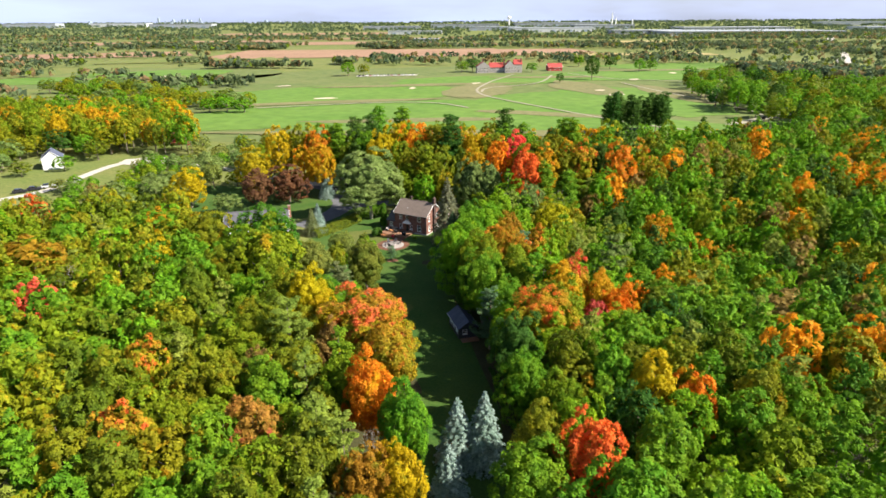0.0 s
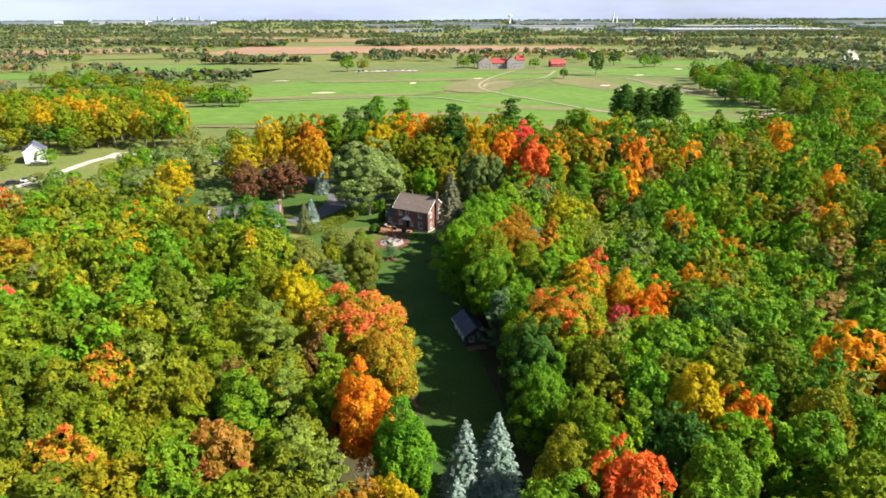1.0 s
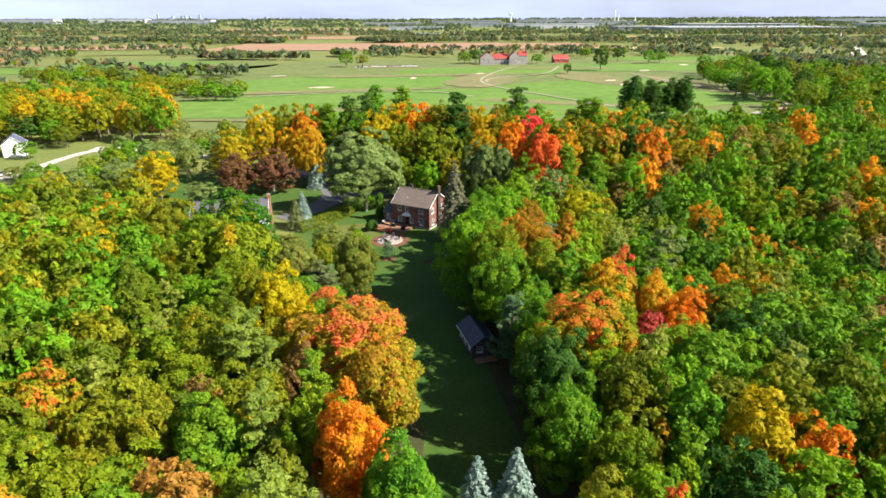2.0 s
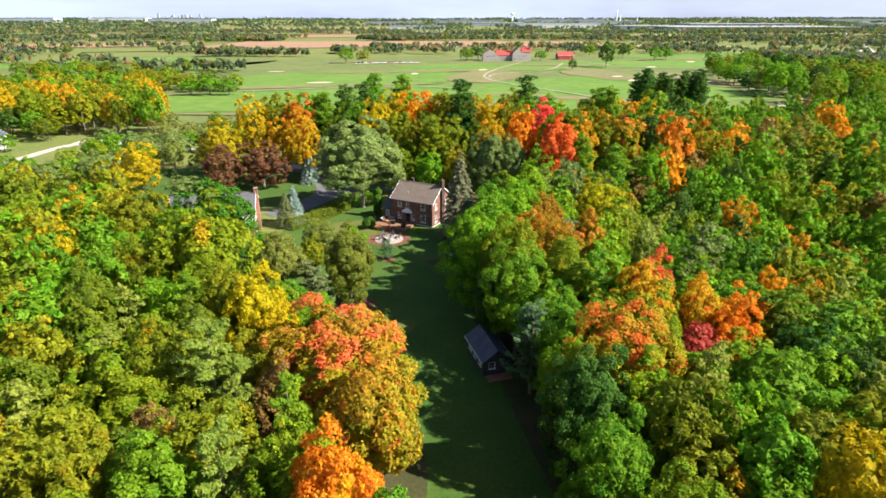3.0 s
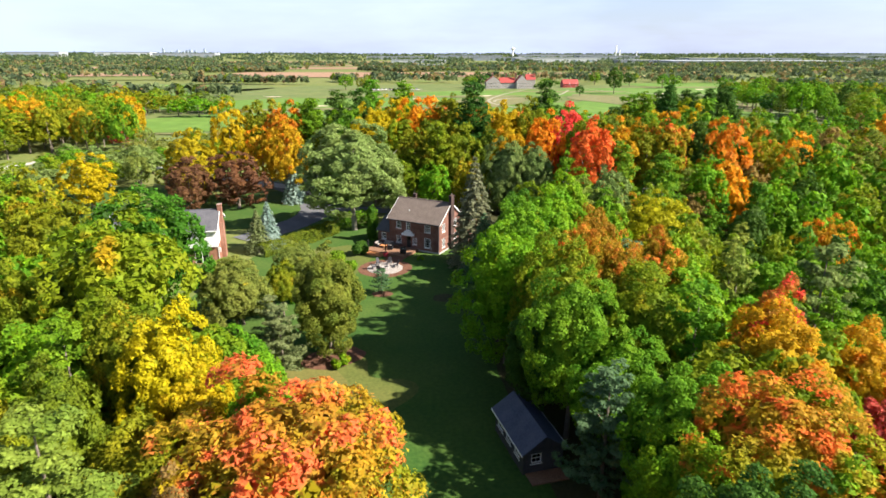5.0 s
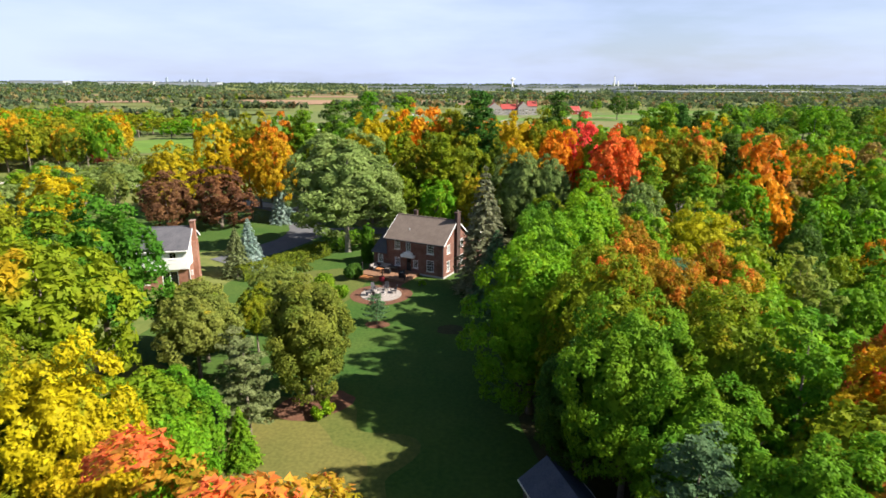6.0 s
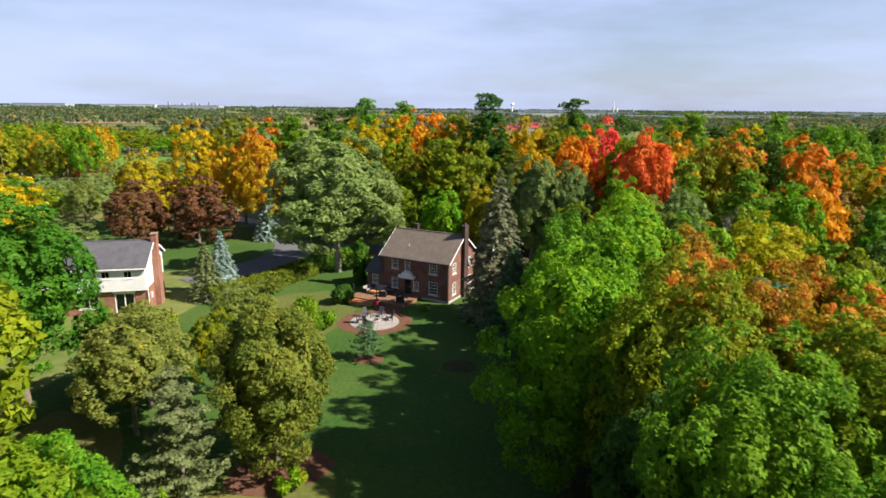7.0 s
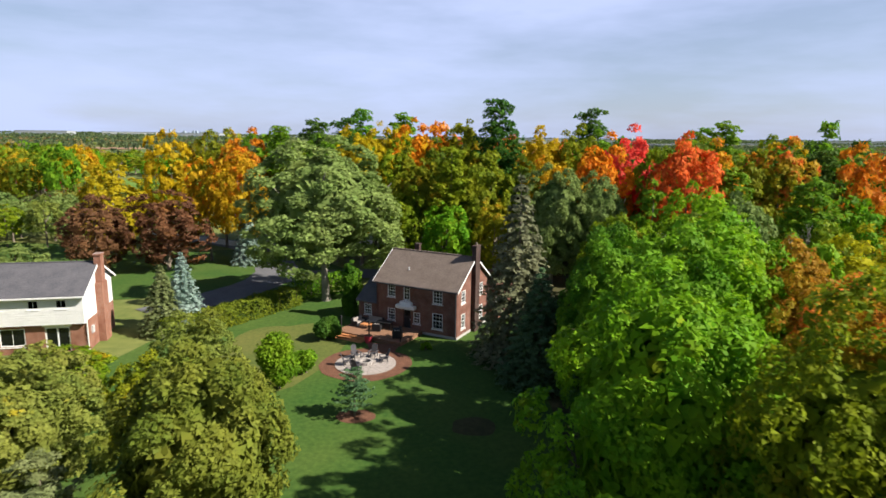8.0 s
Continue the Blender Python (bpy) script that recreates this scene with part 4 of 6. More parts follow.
tree("oval", 10.6, 78.0, 15.6, 4.2, "dark_green", 0, "beside the lawn")
tree("oval", 11.0, 70.5, 14.5, 3.8, "green", 0, "beside the lawn")
tree("oval", 11.4, 89.5, 14.5, 3.8, "green", 0, "beside the lawn")
tree("maple", -37.0, 136.5, 4.2, 3.5, "yellow_green", 1)
tree("maple", -30.5, 124.0, 7.8, 3.8, "olive_sage", 0)
tree("maple", -26.0, 126.5, 7.5, 2.2, "olive_gold", 0)
tree("maple", -26.5, 135.5, 7.5, 3.0, "olive_sage", 0)
tree("pine", -21.5, 110.5, 8.5, 3.0, "grey_green", 0)
tree("maple", -181.0, 238.0, 10.0, 6.0, "sage", 2, "beside the cottage")
tree("maple", -176.0, 225.0, 7.5, 4.8, "sage", 2, "beside the cottage")
tree("maple", -157.0, 251.0, 10.0, 5.0, "green", 2, "beside the cottage")
tree("maple", -149.5, 246.0, 9.0, 4.6, "olive", 2, "beside the cottage")
tree("maple", -169.0, 254.0, 11.5, 6.0, "dark_green", 2, "beside the cottage")
tree("maple", -152.0, 227.0, 6.0, 3.8, "green", 2, "beside the cottage")
tree("maple", -163.0, 218.0, 5.5, 3.6, "olive", 2, "beside the cottage")
tree("maple", -186.0, 222.0, 9.0, 5.0, "green", 2, "beside the cottage")
tree("maple", 20.5, 95.8, 15.5, 4.2, "orange_gold", 0)
tree("maple", 12.6, 103.2, 15.2, 4.8, "yellow_green", -1)
tree("maple", 23.1, 101.7, 15.5, 2.7, "red_top", 0)
tree("maple", 26.9, 95.6, 15, 2.6, "orange_gold", 0)
tree("maple", 29.5, 92.0, 14, 2.3, "orange", 0)
tree("maple", 43.9, 111.6, 14, 3.0, "orange", 0)
tree("maple", 47.7, 110.2, 14, 2.9, "orange_gold", 0)
tree("pine", 33.5, 112.8, 19, 5.4, "sage", 0)
tree("maple", 52.2, 142.6, 18, 4.9, "orange_gold", 0)
tree("maple", 24.7, 137.5, 16, 4.8, "yellow", 0)
tree("maple", -24.2, 93.2, 15.6, 3.3, "gold", 0)
tree("maple", -21.0, 90.6, 12.4, 2.6, "gold", 0)
tree("maple", -43.2, 116.0, 14.8, 5.6, "yellow_green", 0)
tree("maple", -53.3, 124.8, 16, 5.6, "olive_gold", 0)
tree("maple", -44.2, 104.3, 15, 2.7, "olive_gold", 0)
tree("maple", -69.0, 131.5, 14, 3.7, "orange_gold", 1)
tree("maple", -60.4, 113.0, 14, 3.4, "gold", 1)
tree("pine", -24.0, 79.6, 16.5, 4.8, "pale_green", -1)
tree("maple", -30.0, 81.5, 15, 2.6, "olive_gold", 0)
tree("maple", -45.1, 95.6, 15, 3.6, "olive", 0)
def inside(x, y, poly):
    hit = False
    for i in range(len(poly)):
        (x0, y0), (x1, y1) = poly[i], poly[i - 1]
        if (y0 > y) != (y1 > y) and x < (x1 - x0) * (y - y0) / (y1 - y0) + x0:
            hit = not hit
    return hit


OPEN = [(-6, 20), (9, 20), (9, 57), (14, 58), (14, 66), (11, 76), (9, 90), (9, 104), (5, 108), (4, 115), (4, 148), (15, 150), (15, 161), (4, 172), (-12, 184), (-36, 192), (-44, 204), (-62, 200), (-76, 196), (-98, 182), (-92, 164), (-70, 152), (-67, 140),
        (-46, 136), (-48, 134), (-44, 122), (-36, 108), (-24, 99), (-17, 91), (-7, 80)]


def scatter(box, gap, inner, pick, sizes, rng, limit, fine=None, where="in the wood"):
    """Fills a piece of land with trees that keep clear of each other and of the open ground."""
    x0, y0, x1, y1 = box
    n = 0
    for _ in range(limit * 14):
        x, y = rng.uniform(x0, x1), rng.uniform(y0, y1)
        if not inner(x, y) or inside(x, y, OPEN):
            continue
        kind, hue = pick[rng.integers(len(pick))]
        h, r = rng.uniform(*sizes[0]), rng.uniform(*sizes[1]) * (0.8 if kind != "maple" else 1)
        if any((a - x) ** 2 + (b - y) ** 2 < (gap * 0.42 + 0.52 * c) ** 2 for a, b, c in STOOD):
            continue
        tree(kind, round(x, 1), round(y, 1), h, r, hue, fine, where, where == "in the wood" and (abs(x) > 36 or y > 165))
        n += 1
        if n >= limit:
            break


WEST = [("maple", k) for k in ("yellow_green", "yellow_green", "yellow_green", "olive", "olive", "green", "gold_green", "olive_gold", "olive_gold", "lime", "green", "gold_green")] + [("pine", "pale_green"), ("pine", "green")]
EAST = [("maple", k) for k in ("green", "green", "green", "lime", "lime", "yellow_green", "yellow_green", "olive", "olive_gold", "green", "lime", "dark_green")] + [("pine", "green"), ("pine", "green"), ("pine", "pale_green")]
BACK = [("maple", k) for k in ("orange_gold", "gold", "olive_gold", "yellow_green", "green", "olive", "orange_green")] + [("pine", "green"), ("pine", "dark_green")]
fill = np.random.default_rng(21)
seen_from = lambda x, y: abs(x) < 12 + 0.82 * y
scatter((-62, 36, -3, 128), 5.2, seen_from, WEST, ((11, 15), (3.0, 4.4)), fill, 150)
scatter((6, 36, 40, 152), 5.2, seen_from, EAST, ((12, 16), (3.0, 4.4)), fill, 130)
scatter((-60, 172, 60, 214), 5.4, lambda x, y: seen_from(x, y) and y > 176, BACK, ((17, 22), (3.0, 4.2)), fill, 80)
scatter((-150, 60, -60, 150), 6.0, seen_from, WEST, ((10, 15), (3.2, 4.8)), fill, 170)
FIRS = EAST + [("pine", "green"), ("pine", "dark_green"), ("pine", "green"), ("pine", "green"), ("pine", "deep_green"), ("pine", "deep_green"), ("pine", "pale_green"), ("maple", "orange"), ("maple", "russet"), ("maple", "orange_gold"), ("maple", "olive_gold")]
scatter((38, 50, 175, 260), 5.4, lambda x, y: seen_from(x, y) and y < 215 + 0.3 * x, FIRS, ((12, 18), (3.0, 4.4)), fill, 500)
scatter((-300, 255, -105, 345), 6.2, lambda x, y: x < -115 - 0.5 * (y - 260) and seen_from(x, y), WEST + [("maple", "orange_gold"), ("maple", "gold"), ("maple", "olive_gold")], ((12, 18), (4.0, 6.0)), fill, 150)
scatter((-128, 158, -88, 232), 6.5, lambda x, y: y > 165 + 0.2 * (-88 - x) and x > -114 - 0.2 * (y - 200), [("maple", "sage"), ("maple", "sage"), ("maple", "olive_sage"), ("maple", "green"), ("maple", "yellow_green")], ((5, 8), (3, 4.4)), fill, 28, 2)
scatter((-150, 162, -116, 200), 5.0, lambda x, y: x > -132 - 0.5 * (y - 180), [("maple", "sage"), ("maple", "green"), ("maple", "olive_sage"), ("maple", "russet")], ((3.5, 5.5), (2.2, 3.2)), fill, 16, 2)
scatter((-230, 150, -140, 255), 8.0, lambda x, y: x < -178 and seen_from(x, y), WEST, ((8, 13), (4, 6)), fill, 40)
scatter((-110, 200, -62, 262), 7.5, lambda x, y: True, [("maple", "sage"), ("maple", "yellow_green"), ("maple", "olive_gold"), ("maple", "olive_sage")], ((6, 10), (3, 4.5)), fill, 25, None, "in the meadow")
# the dark grove at the edge of the golf course, and single trees upon it
scatter((78, 298, 108, 318), 5.0, lambda x, y: True, [("pine", "dark_green")], ((17, 22), (5, 6.5)), fill, 14, 1, "in a dark grove")
for x, y, h, r, hue in ((130, 590, 22, 8, "dark_green"), (200, 680, 14, 7, "green"), (215, 690, 12, 7, "green"), (95, 560, 9, 4, "dark_green"), (178, 720, 14, 7, "dark_green"), (245, 560, 16, 8, "olive"),
                        (150, 760, 13, 7, "green"), (20, 690, 14, 9, "dark_green"), (8, 680, 12, 7, "green"), (-110, 640, 14, 8, "green"), (-95, 650, 11, 6, "olive_gold"), (84, 680, 10, 6, "green")):
    tree("maple", x, y, h, r, hue, 2, "on the golf course")
scatter((150, 380, 330, 560), 11, lambda x, y: x > 165 + 0.15 * (y - 380), EAST, ((11, 17), (5, 8)), fill, 70, 2, "beside the golf course")
scatter((170, 250, 420, 420), 10, lambda x, y: seen_from(x, y), EAST, ((13, 19), (5, 7)), fill, 130, 2)
scatter((-330, 380, -130, 560), 11, lambda x, y: y < 400 - 0.75 * (x + 130) and y > 330 - 0.75 * (x + 130), WEST + [("maple", "sage")], ((8, 14), (5, 8)), fill, 55, 2, "along the golf course")
join_wood()


# ---- houses ----
def window(parent, m, wide, high, bars=(2, 3), mat=None, deep=0.16):
    """A window in an opening: white frame and glazing bars, a sill, and a pane of glass; m lies at the opening's lower left on the wall's face."""
    t = 0.08
    v, fs = sheet_with_holes(wide + 0.08, high + 0.08, deep + 0.03, [(t + 0.04, t + 0.04, wide - t + 0.04, high - t + 0.04)])
    ob = part("window", mesh_of("window", [(x - 0.04, y - 0.03, z - 0.04) for x, y, z in v], fs), mat or WHITE, parent)
    ob.matrix_local = m
    for i in range(1, bars[0] + 1):
        x = wide * i / (bars[0] + 1)
        part("glazing_bar", boxes((x - 0.018, 0.03, t, x + 0.018, 0.075, high - t)), mat or WHITE, ob)
    for i in range(1, bars[1] + 1):
        z = high * i / (bars[1] + 1)
        s = 0.035 if i * 2 == bars[1] + 1 else 0.018
        part("glazing_bar", boxes((t, 0.028, z - s, wide - t, 0.077, z + s)), mat or WHITE, ob)
    part("sill", boxes((-0.1, -0.1, -0.12, wide + 0.1, -0.032, -0.045)), mat or WHITE, ob)
    part("pane", boxes((t, 0.05, t, wide - t, 0.056, high - t)), GLASS, ob)
    return ob


def wall(parent, m, length, height, holes, mat, thick=0.28, frames=True, bars=(2, 3), label=""):
    """A wall with openings, and the windows in them."""
    ob = part("wall", mesh_of("wall", *sheet_with_holes(length, height, thick, holes), mat), mat, parent, label)
    ob.matrix_local = m
    if frames:
        for x0, z0, x1, z1 in holes:
            if z0 > 0.6:
                window(parent, m @ pose(x0, 0.05, z0), x1 - x0, z1 - z0, bars)
    return ob


def gable_roof(parent, x0, x1, y0, y1, eave, ridge, mat, over=0.35, thick=0.14, end=0.3, gutter=None):
    """Two slopes, with white boards along the eaves and verges."""
    mid = (y0 + y1) / 2
    k = (ridge - eave) / (mid - y0)
    lo = eave - over * k
    for sign, name in ((-1, "roof_slope"), (1, "roof_slope")):
        ye = mid + sign * ((y1 - y0) / 2 + over)
        part(name, prism([(mid, ridge), (mid, ridge + thick), (ye, lo + thick), (ye, lo)], x0 - end, x1 + end), mat, parent)
        part("gutter", boxes((x0 - end, min(ye, ye + sign * 0.1), lo - 0.04, x1 + end, max(ye, ye + sign * 0.1), lo + 0.08)), gutter or WHITE, parent, "" if gutter else "white gutter")
    for x in (x0 - end - 0.05, x1 + end):
        for sign in (-1, 1):
            ye = mid + sign * ((y1 - y0) / 2 + over)
            part("verge_board", prism([(mid, ridge - 0.04), (mid, ridge + thick + 0.02), (ye, lo + thick + 0.02), (ye, lo - 0.04)], x, x + 0.05), WHITE, parent, "white verge board")
    part("ridge_cap", boxes((x0 - end, mid - 0.13, ridge + thick - 0.05, x1 + end, mid + 0.13, ridge + thick + 0.03)), mat, parent)


def brick_house():
    """The two-storey brick house with its low wing, chimney and front door."""
    ob = thing("house", pose(-15.49, 157.07, 0, 0, 0, -26.57), "two-storey red brick house with brown shingle roof and white sash windows", "house")
    W, D, E, R = 10.0, 8.0, 5.4, 8.2
    front = [(1.45, 3.72, 2.45, 5.05), (3.5, 3.55, 4.3, 5.15), (7.15, 3.65, 8.3, 5.1), (1.45, 1.05, 2.45, 2.4), (4.75, 1.1, 5.6, 2.35), (7.1, 0.9, 8.35, 2.6), (3.5, 0.45, 4.42, 2.5)]
    w = wall(ob, pose(0, 0, 0), W, E, front, BRICK, frames=False)
    for x0, z0, x1, z1 in front[:6]:
        window(ob, pose(x0, 0.05, z0), x1 - x0, z1 - z0, (2, 3) if x1 - x0 > 0.9 else (1, 3))
    door = part("door", boxes((3.52, 0.1, 0.45, 4.4, 0.16, 2.48)), BLACK, ob, "black front door")
    part("door_panel", boxes((3.66, 0.08, 0.6, 3.93, 0.105, 1.3), (3.99, 0.08, 0.6, 4.26, 0.105, 1.3), (3.66, 0.08, 1.45, 4.26, 0.105, 1.7)), BLACK, door)
    part("door_light", boxes((3.68, 0.085, 1.8, 4.24, 0.1, 2.3)), GLASS, door)
    part("door_handle", tube(0.03, 0.03, 1.35, 1.48, 8, 4.31, 0.06), METAL, door)
    part("door_canopy", boxes((2.75, -0.5, 2.72, 5.15, -0.003, 3.05), (3.2, -0.35, 3.05, 4.7, -0.003, 3.4), (2.85, -0.42, 2.62, 5.05, -0.003, 2.72), bevel=0.02), WHITE, ob, "white moulded door canopy")
    side = [(1.1, 3.7, 2.1, 5.05), (1.1, 0.9, 2.1, 2.5), (5.6, 3.7, 6.6, 5.05), (5.6, 0.9, 6.6, 2.5)]
    wall(ob, pose(W, 0, 0, 0, 0, 90), D, E, side, BRICK)
    wall(ob, pose(W, D, 0, 0, 0, 180), W, E, [(1.5, 3.7, 2.6, 5.05), (7.4, 3.7, 8.5, 5.05)], BRICK)
    wall(ob, pose(0, D, 0, 0, 0, 270), D, E, [(3.4, 3.7, 4.5, 5.05)], BRICK)
    for x in (0.0, W - 0.28):
        part("gable", prism([(0, E), (D, E), (D / 2, R)], x, x + 0.28), BRICK, ob)
    gable_roof(ob, 0, W, 0, D, E, R, SHINGLE, gutter=DARK_BOARD)
    part("plinth", boxes((-0.04, -0.05, -0.3, W + 0.04, -0.003, 0.32), (W + 0.003, -0.05, -0.3, W + 0.05, D, 0.32)), CONCRETE, ob, "pale concrete plinth")
    chimney = part("chimney", boxes((W + 0.003, 3.5, 0, W + 0.5, 4.6, 9.5), bevel=0.01), DARK_BRICK, ob)
    part("chimney_cap", boxes((W - 0.05, 3.44, 9.5, W + 0.55, 4.66, 9.62)), DARK_BRICK, chimney)
    part("flue", tube(0.13, 0.13, 9.62, 9.9, 10, W + 0.25, 4.05), BARK, chimney)
    back_chimney = part("chimney", boxes((2.2, 4.6, 7.6, 2.75, 5.1, 8.9)), DARK_BRICK, ob)
    part("chimney_cap", boxes((2.15, 4.55, 8.9, 2.8, 5.15, 9.0)), DARK_BRICK, back_chimney)
    part("vent_pipe", tube(0.06, 0.06, 5.6, 6.9, 8, 3.3, 1.5), METAL, ob)
    part("downpipe", boxes((W - 0.14, -0.11, 0.2, W - 0.05, -0.003, 5.2)), DARK_BOARD, ob, "dark downpipe")
    # the low wing at the left
    for name, rows in (("wall", (-2.7, 0.35, 0, -0.003, 0.6, 2.75)), ("wall", (-2.7, 0.6, 0, -2.45, 6.2, 2.75)), ("wall", (-2.7, 6.2, 0, -0.003, 6.45, 2.75))):
        if rows[1] != 0.35:
            part(name, boxes(rows), BRICK, ob)
    wall(ob, pose(-2.7, 0.35, 0), 2.697, 2.75, [(0.75, 1.1, 1.75, 2.35)], BRICK, 0.25)
    part("gable", prism([(0.35, 2.75), (6.45, 2.75), (3.4, 4.7)], -2.7, -2.45), BRICK, ob)
    for y0, y1 in ((0.05, 3.4), (6.75, 3.4)):
        part("roof_slope", prism([(y1, 4.72), (y1, 4.86), (y0, 2.72), (y0, 2.58)], -2.95, -0.003), DARK_SHINGLE, ob, "dark wing roof")
    # the rear addition
    part("wall", boxes((W - 4.5, D + 0.003, 0, W + 1.4, D + 4.0, 4.4)), BRICK, ob)
    part("roof_slope", prism([(D + 0.003, 6.1), (D + 0.003, 6.22), (D + 4.3, 4.4), (D + 4.3, 4.28)], W - 4.7, W + 1.7), SHINGLE, ob)
    part("verge_board", prism([(D + 0.003, 6.0), (D + 0.003, 6.25), (D + 4.3, 4.43), (D + 4.3, 4.2)], W + 1.7, W + 1.76), WHITE, ob)
    window(ob, pose(W + 1.42, D + 1.2, 2.7, 0, 0, 90), 1.2, 1.3)
    window(ob, pose(W + 0.1, D - 0.02, 2.6), 1.0, 1.4)
    return ob


HOUSE = brick_house()


def white_house():
    """The long house with white siding above brick."""
    ob = thing("house", pose(-58.05, 143.77, 0, 0, 0, 13.2) @ Matrix.Diagonal((1, 1, 1.17, 1)), "long two-storey house, white siding over brick, charcoal shingle roof", "house")
    W, D, E, R = 16.0, 8.0, 5.0, 6.9
    low = [(1.2, 0.9, 3.0, 2.2), (5.6, 0.9, 6.6, 2.2), (8.4, 0.7, 10.6, 2.2), (12.3, 0.1, 14.5, 2.25)]
    wall(ob, pose(0, 0, 0), W, 2.6, low, ORANGE_BRICK, 0.28, True, (1, 0))
    slider = part("patio_door", boxes((12.3, 0.05, 0.1, 12.42, 0.2, 2.25), (14.38, 0.05, 0.1, 14.5, 0.2, 2.25), (12.42, 0.05, 2.1, 14.38, 0.2, 2.25), (13.34, 0.06, 0.1, 13.46, 0.18, 2.1), (12.1, -0.04, 2.25, 14.7, 0.05, 2.45)), WHITE, ob, "white patio door")
    part("pane", boxes((12.42, 0.1, 0.12, 13.34, 0.106, 2.1), (13.46, 0.12, 0.12, 14.38, 0.126, 2.1)), GLASS, slider)
    wall(ob, pose(W, 0, 0, 0, 0, 90), D, 2.6, [], ORANGE_BRICK)
    wall(ob, pose(W, D, 0, 0, 0, 180), W, 2.6, [], ORANGE_BRICK)
    wall(ob, pose(0, D, 0, 0, 0, 270), D, 2.6, [], ORANGE_BRICK)
    up = [(x, 1.25, x + 0.95, 2.0) for x in (1.4, 4.6, 8.0, 11.2, 13.6)]
    wall(ob, pose(0, -0.4, 2.6), W, 2.4, up, WHITE, 0.28, True, (1, 0), "white horizontal siding")
    wall(ob, pose(W, -0.12, 2.6, 0, 0, 90), D + 0.12, 2.4, [], WHITE, 0.28, label="white horizontal siding")
    wall(ob, pose(W, D, 2.6, 0, 0, 180), W, 2.4, [], WHITE, 0.28, label="white horizontal siding")
    wall(ob, pose(0, D, 2.6, 0, 0, 270), D, 2.4, [], WHITE, 0.28, label="white horizontal siding")
    part("overhang", boxes((0, -0.4, 2.5, W, 0.28, 2.597)), WHITE, ob)
    for i in range(1, 12):
        part("siding_lap", boxes((0, -0.418, 2.6 + i * 0.2 - 0.02, W, -0.402, 2.6 + i * 0.2)) if i < 6 else boxes((W + 0.002, -0.1, 2.6 + i * 0.2 - 0.02, W + 0.02, D, 2.6 + i * 0.2)), WHITE, ob)
    for x in (0.0, W - 0.28):
        part("gable", prism([(0, E), (D, E), (D / 2, R)], x, x + 0.28), WHITE, ob)
    gable_roof(ob, 0, W, -0.4, D, E, R, DARK_SHINGLE, 0.4)
    chimney = part("chimney", boxes((W + 0.003, 3.0, 0, W + 0.7, 4.6, 5.2), (W + 0.003, 3.3, 5.2, W + 0.65, 4.3, 7.6), bevel=0.01), ORANGE_BRICK, ob)
    part("chimney_cap", boxes((W - 0.05, 3.22, 7.6, W + 0.72, 4.38, 7.73)), ORANGE_BRICK, chimney)
    part("downpipe", boxes((W + 0.02, -0.06, 0.1, W + 0.1, 0.04, 4.9)), WHITE, ob)
    part("meter_box", boxes((W + 0.003, 1.1, 1.3, W + 0.2, 1.5, 1.9)), METAL, ob)
    return ob


white_house()


def shed():
    """The dark garden shed with a gable towards the camera's way in."""
    ob = thing("shed", pose(2.0, 96.2, 0, 0, 0, 17), "dark board garden shed with slate-blue roof and white trim", "shed")
    W, D, E, R = 3.5, 6.4, 2.35, 3.6
    wall(ob, pose(0, 0, 0), W, E, [(0.7, 1.0, 1.6, 1.9), (2.2, 0.1, 3.0, 2.1)], DARK_BOARD, 0.12, True, (1, 1))
    part("door", boxes((2.23, 0.05, 0.12, 2.97, 0.1, 2.07)), DARK_BOARD, ob)
    wall(ob, pose(W, 0, 0, 0, 0, 90), D, E, [], DARK_BOARD, 0.12)
    wall(ob, pose(W, D, 0, 0, 0, 180), W, E, [], DARK_BOARD, 0.12)
    wall(ob, pose(0, D, 0, 0, 0, 270), D, E, [(0.6, 1.0, 1.9, 1.9), (2.6, 1.0, 3.7, 1.9), (4.5, 1.0, 5.6, 1.9)], DARK_BOARD, 0.12, True, (1, 0))
    for y in (0.0, D - 0.12):
        part("gable", Y_prism([(0, E), (W, E), (W / 2, R)], y, y + 0.12), DARK_BOARD, ob)
    k = (R - E) / (W / 2)
    for sign in (-1, 1):
        xe = W / 2 + sign * (W / 2 + 0.3)
        part("roof_slope", Y_prism([(W / 2, R), (W / 2, R + 0.1), (xe, E - 0.3 * k + 0.1), (xe, E - 0.3 * k)], -0.45, D + 0.3), SLATE, ob)
        part("fascia", boxes((min(xe, xe + sign * 0.04), -0.45, E - 0.3 * k - 0.06, max(xe, xe + sign * 0.04), D + 0.3, E - 0.3 * k + 0.1)), WHITE, ob, "white fascia board")
    for i in range(8):
        x = 0.42 * i + 0.22
        part("board_batten", boxes((x - 0.02, -0.02, 0.05, x + 0.02, -0.003, E if not (0.7 < x < 1.6 or 2.2 < x < 3.0) else 0.95)), DARK_BOARD, ob)
    for i in range(7):
        part("step_board", boxes((0.2 + i * 0.47, -1.5, 0.12, 0.2 + i * 0.47 + 0.463, -0.05, 0.18)), OLD_DECK, ob, "weathered grey porch board")
    part("porch_frame", boxes((0.2, -1.48, -0.1, 3.45, -1.4, 0.118), (0.2, -0.2, -0.1, 3.45, -0.1, 0.118)), OLD_DECK, ob)
    return ob


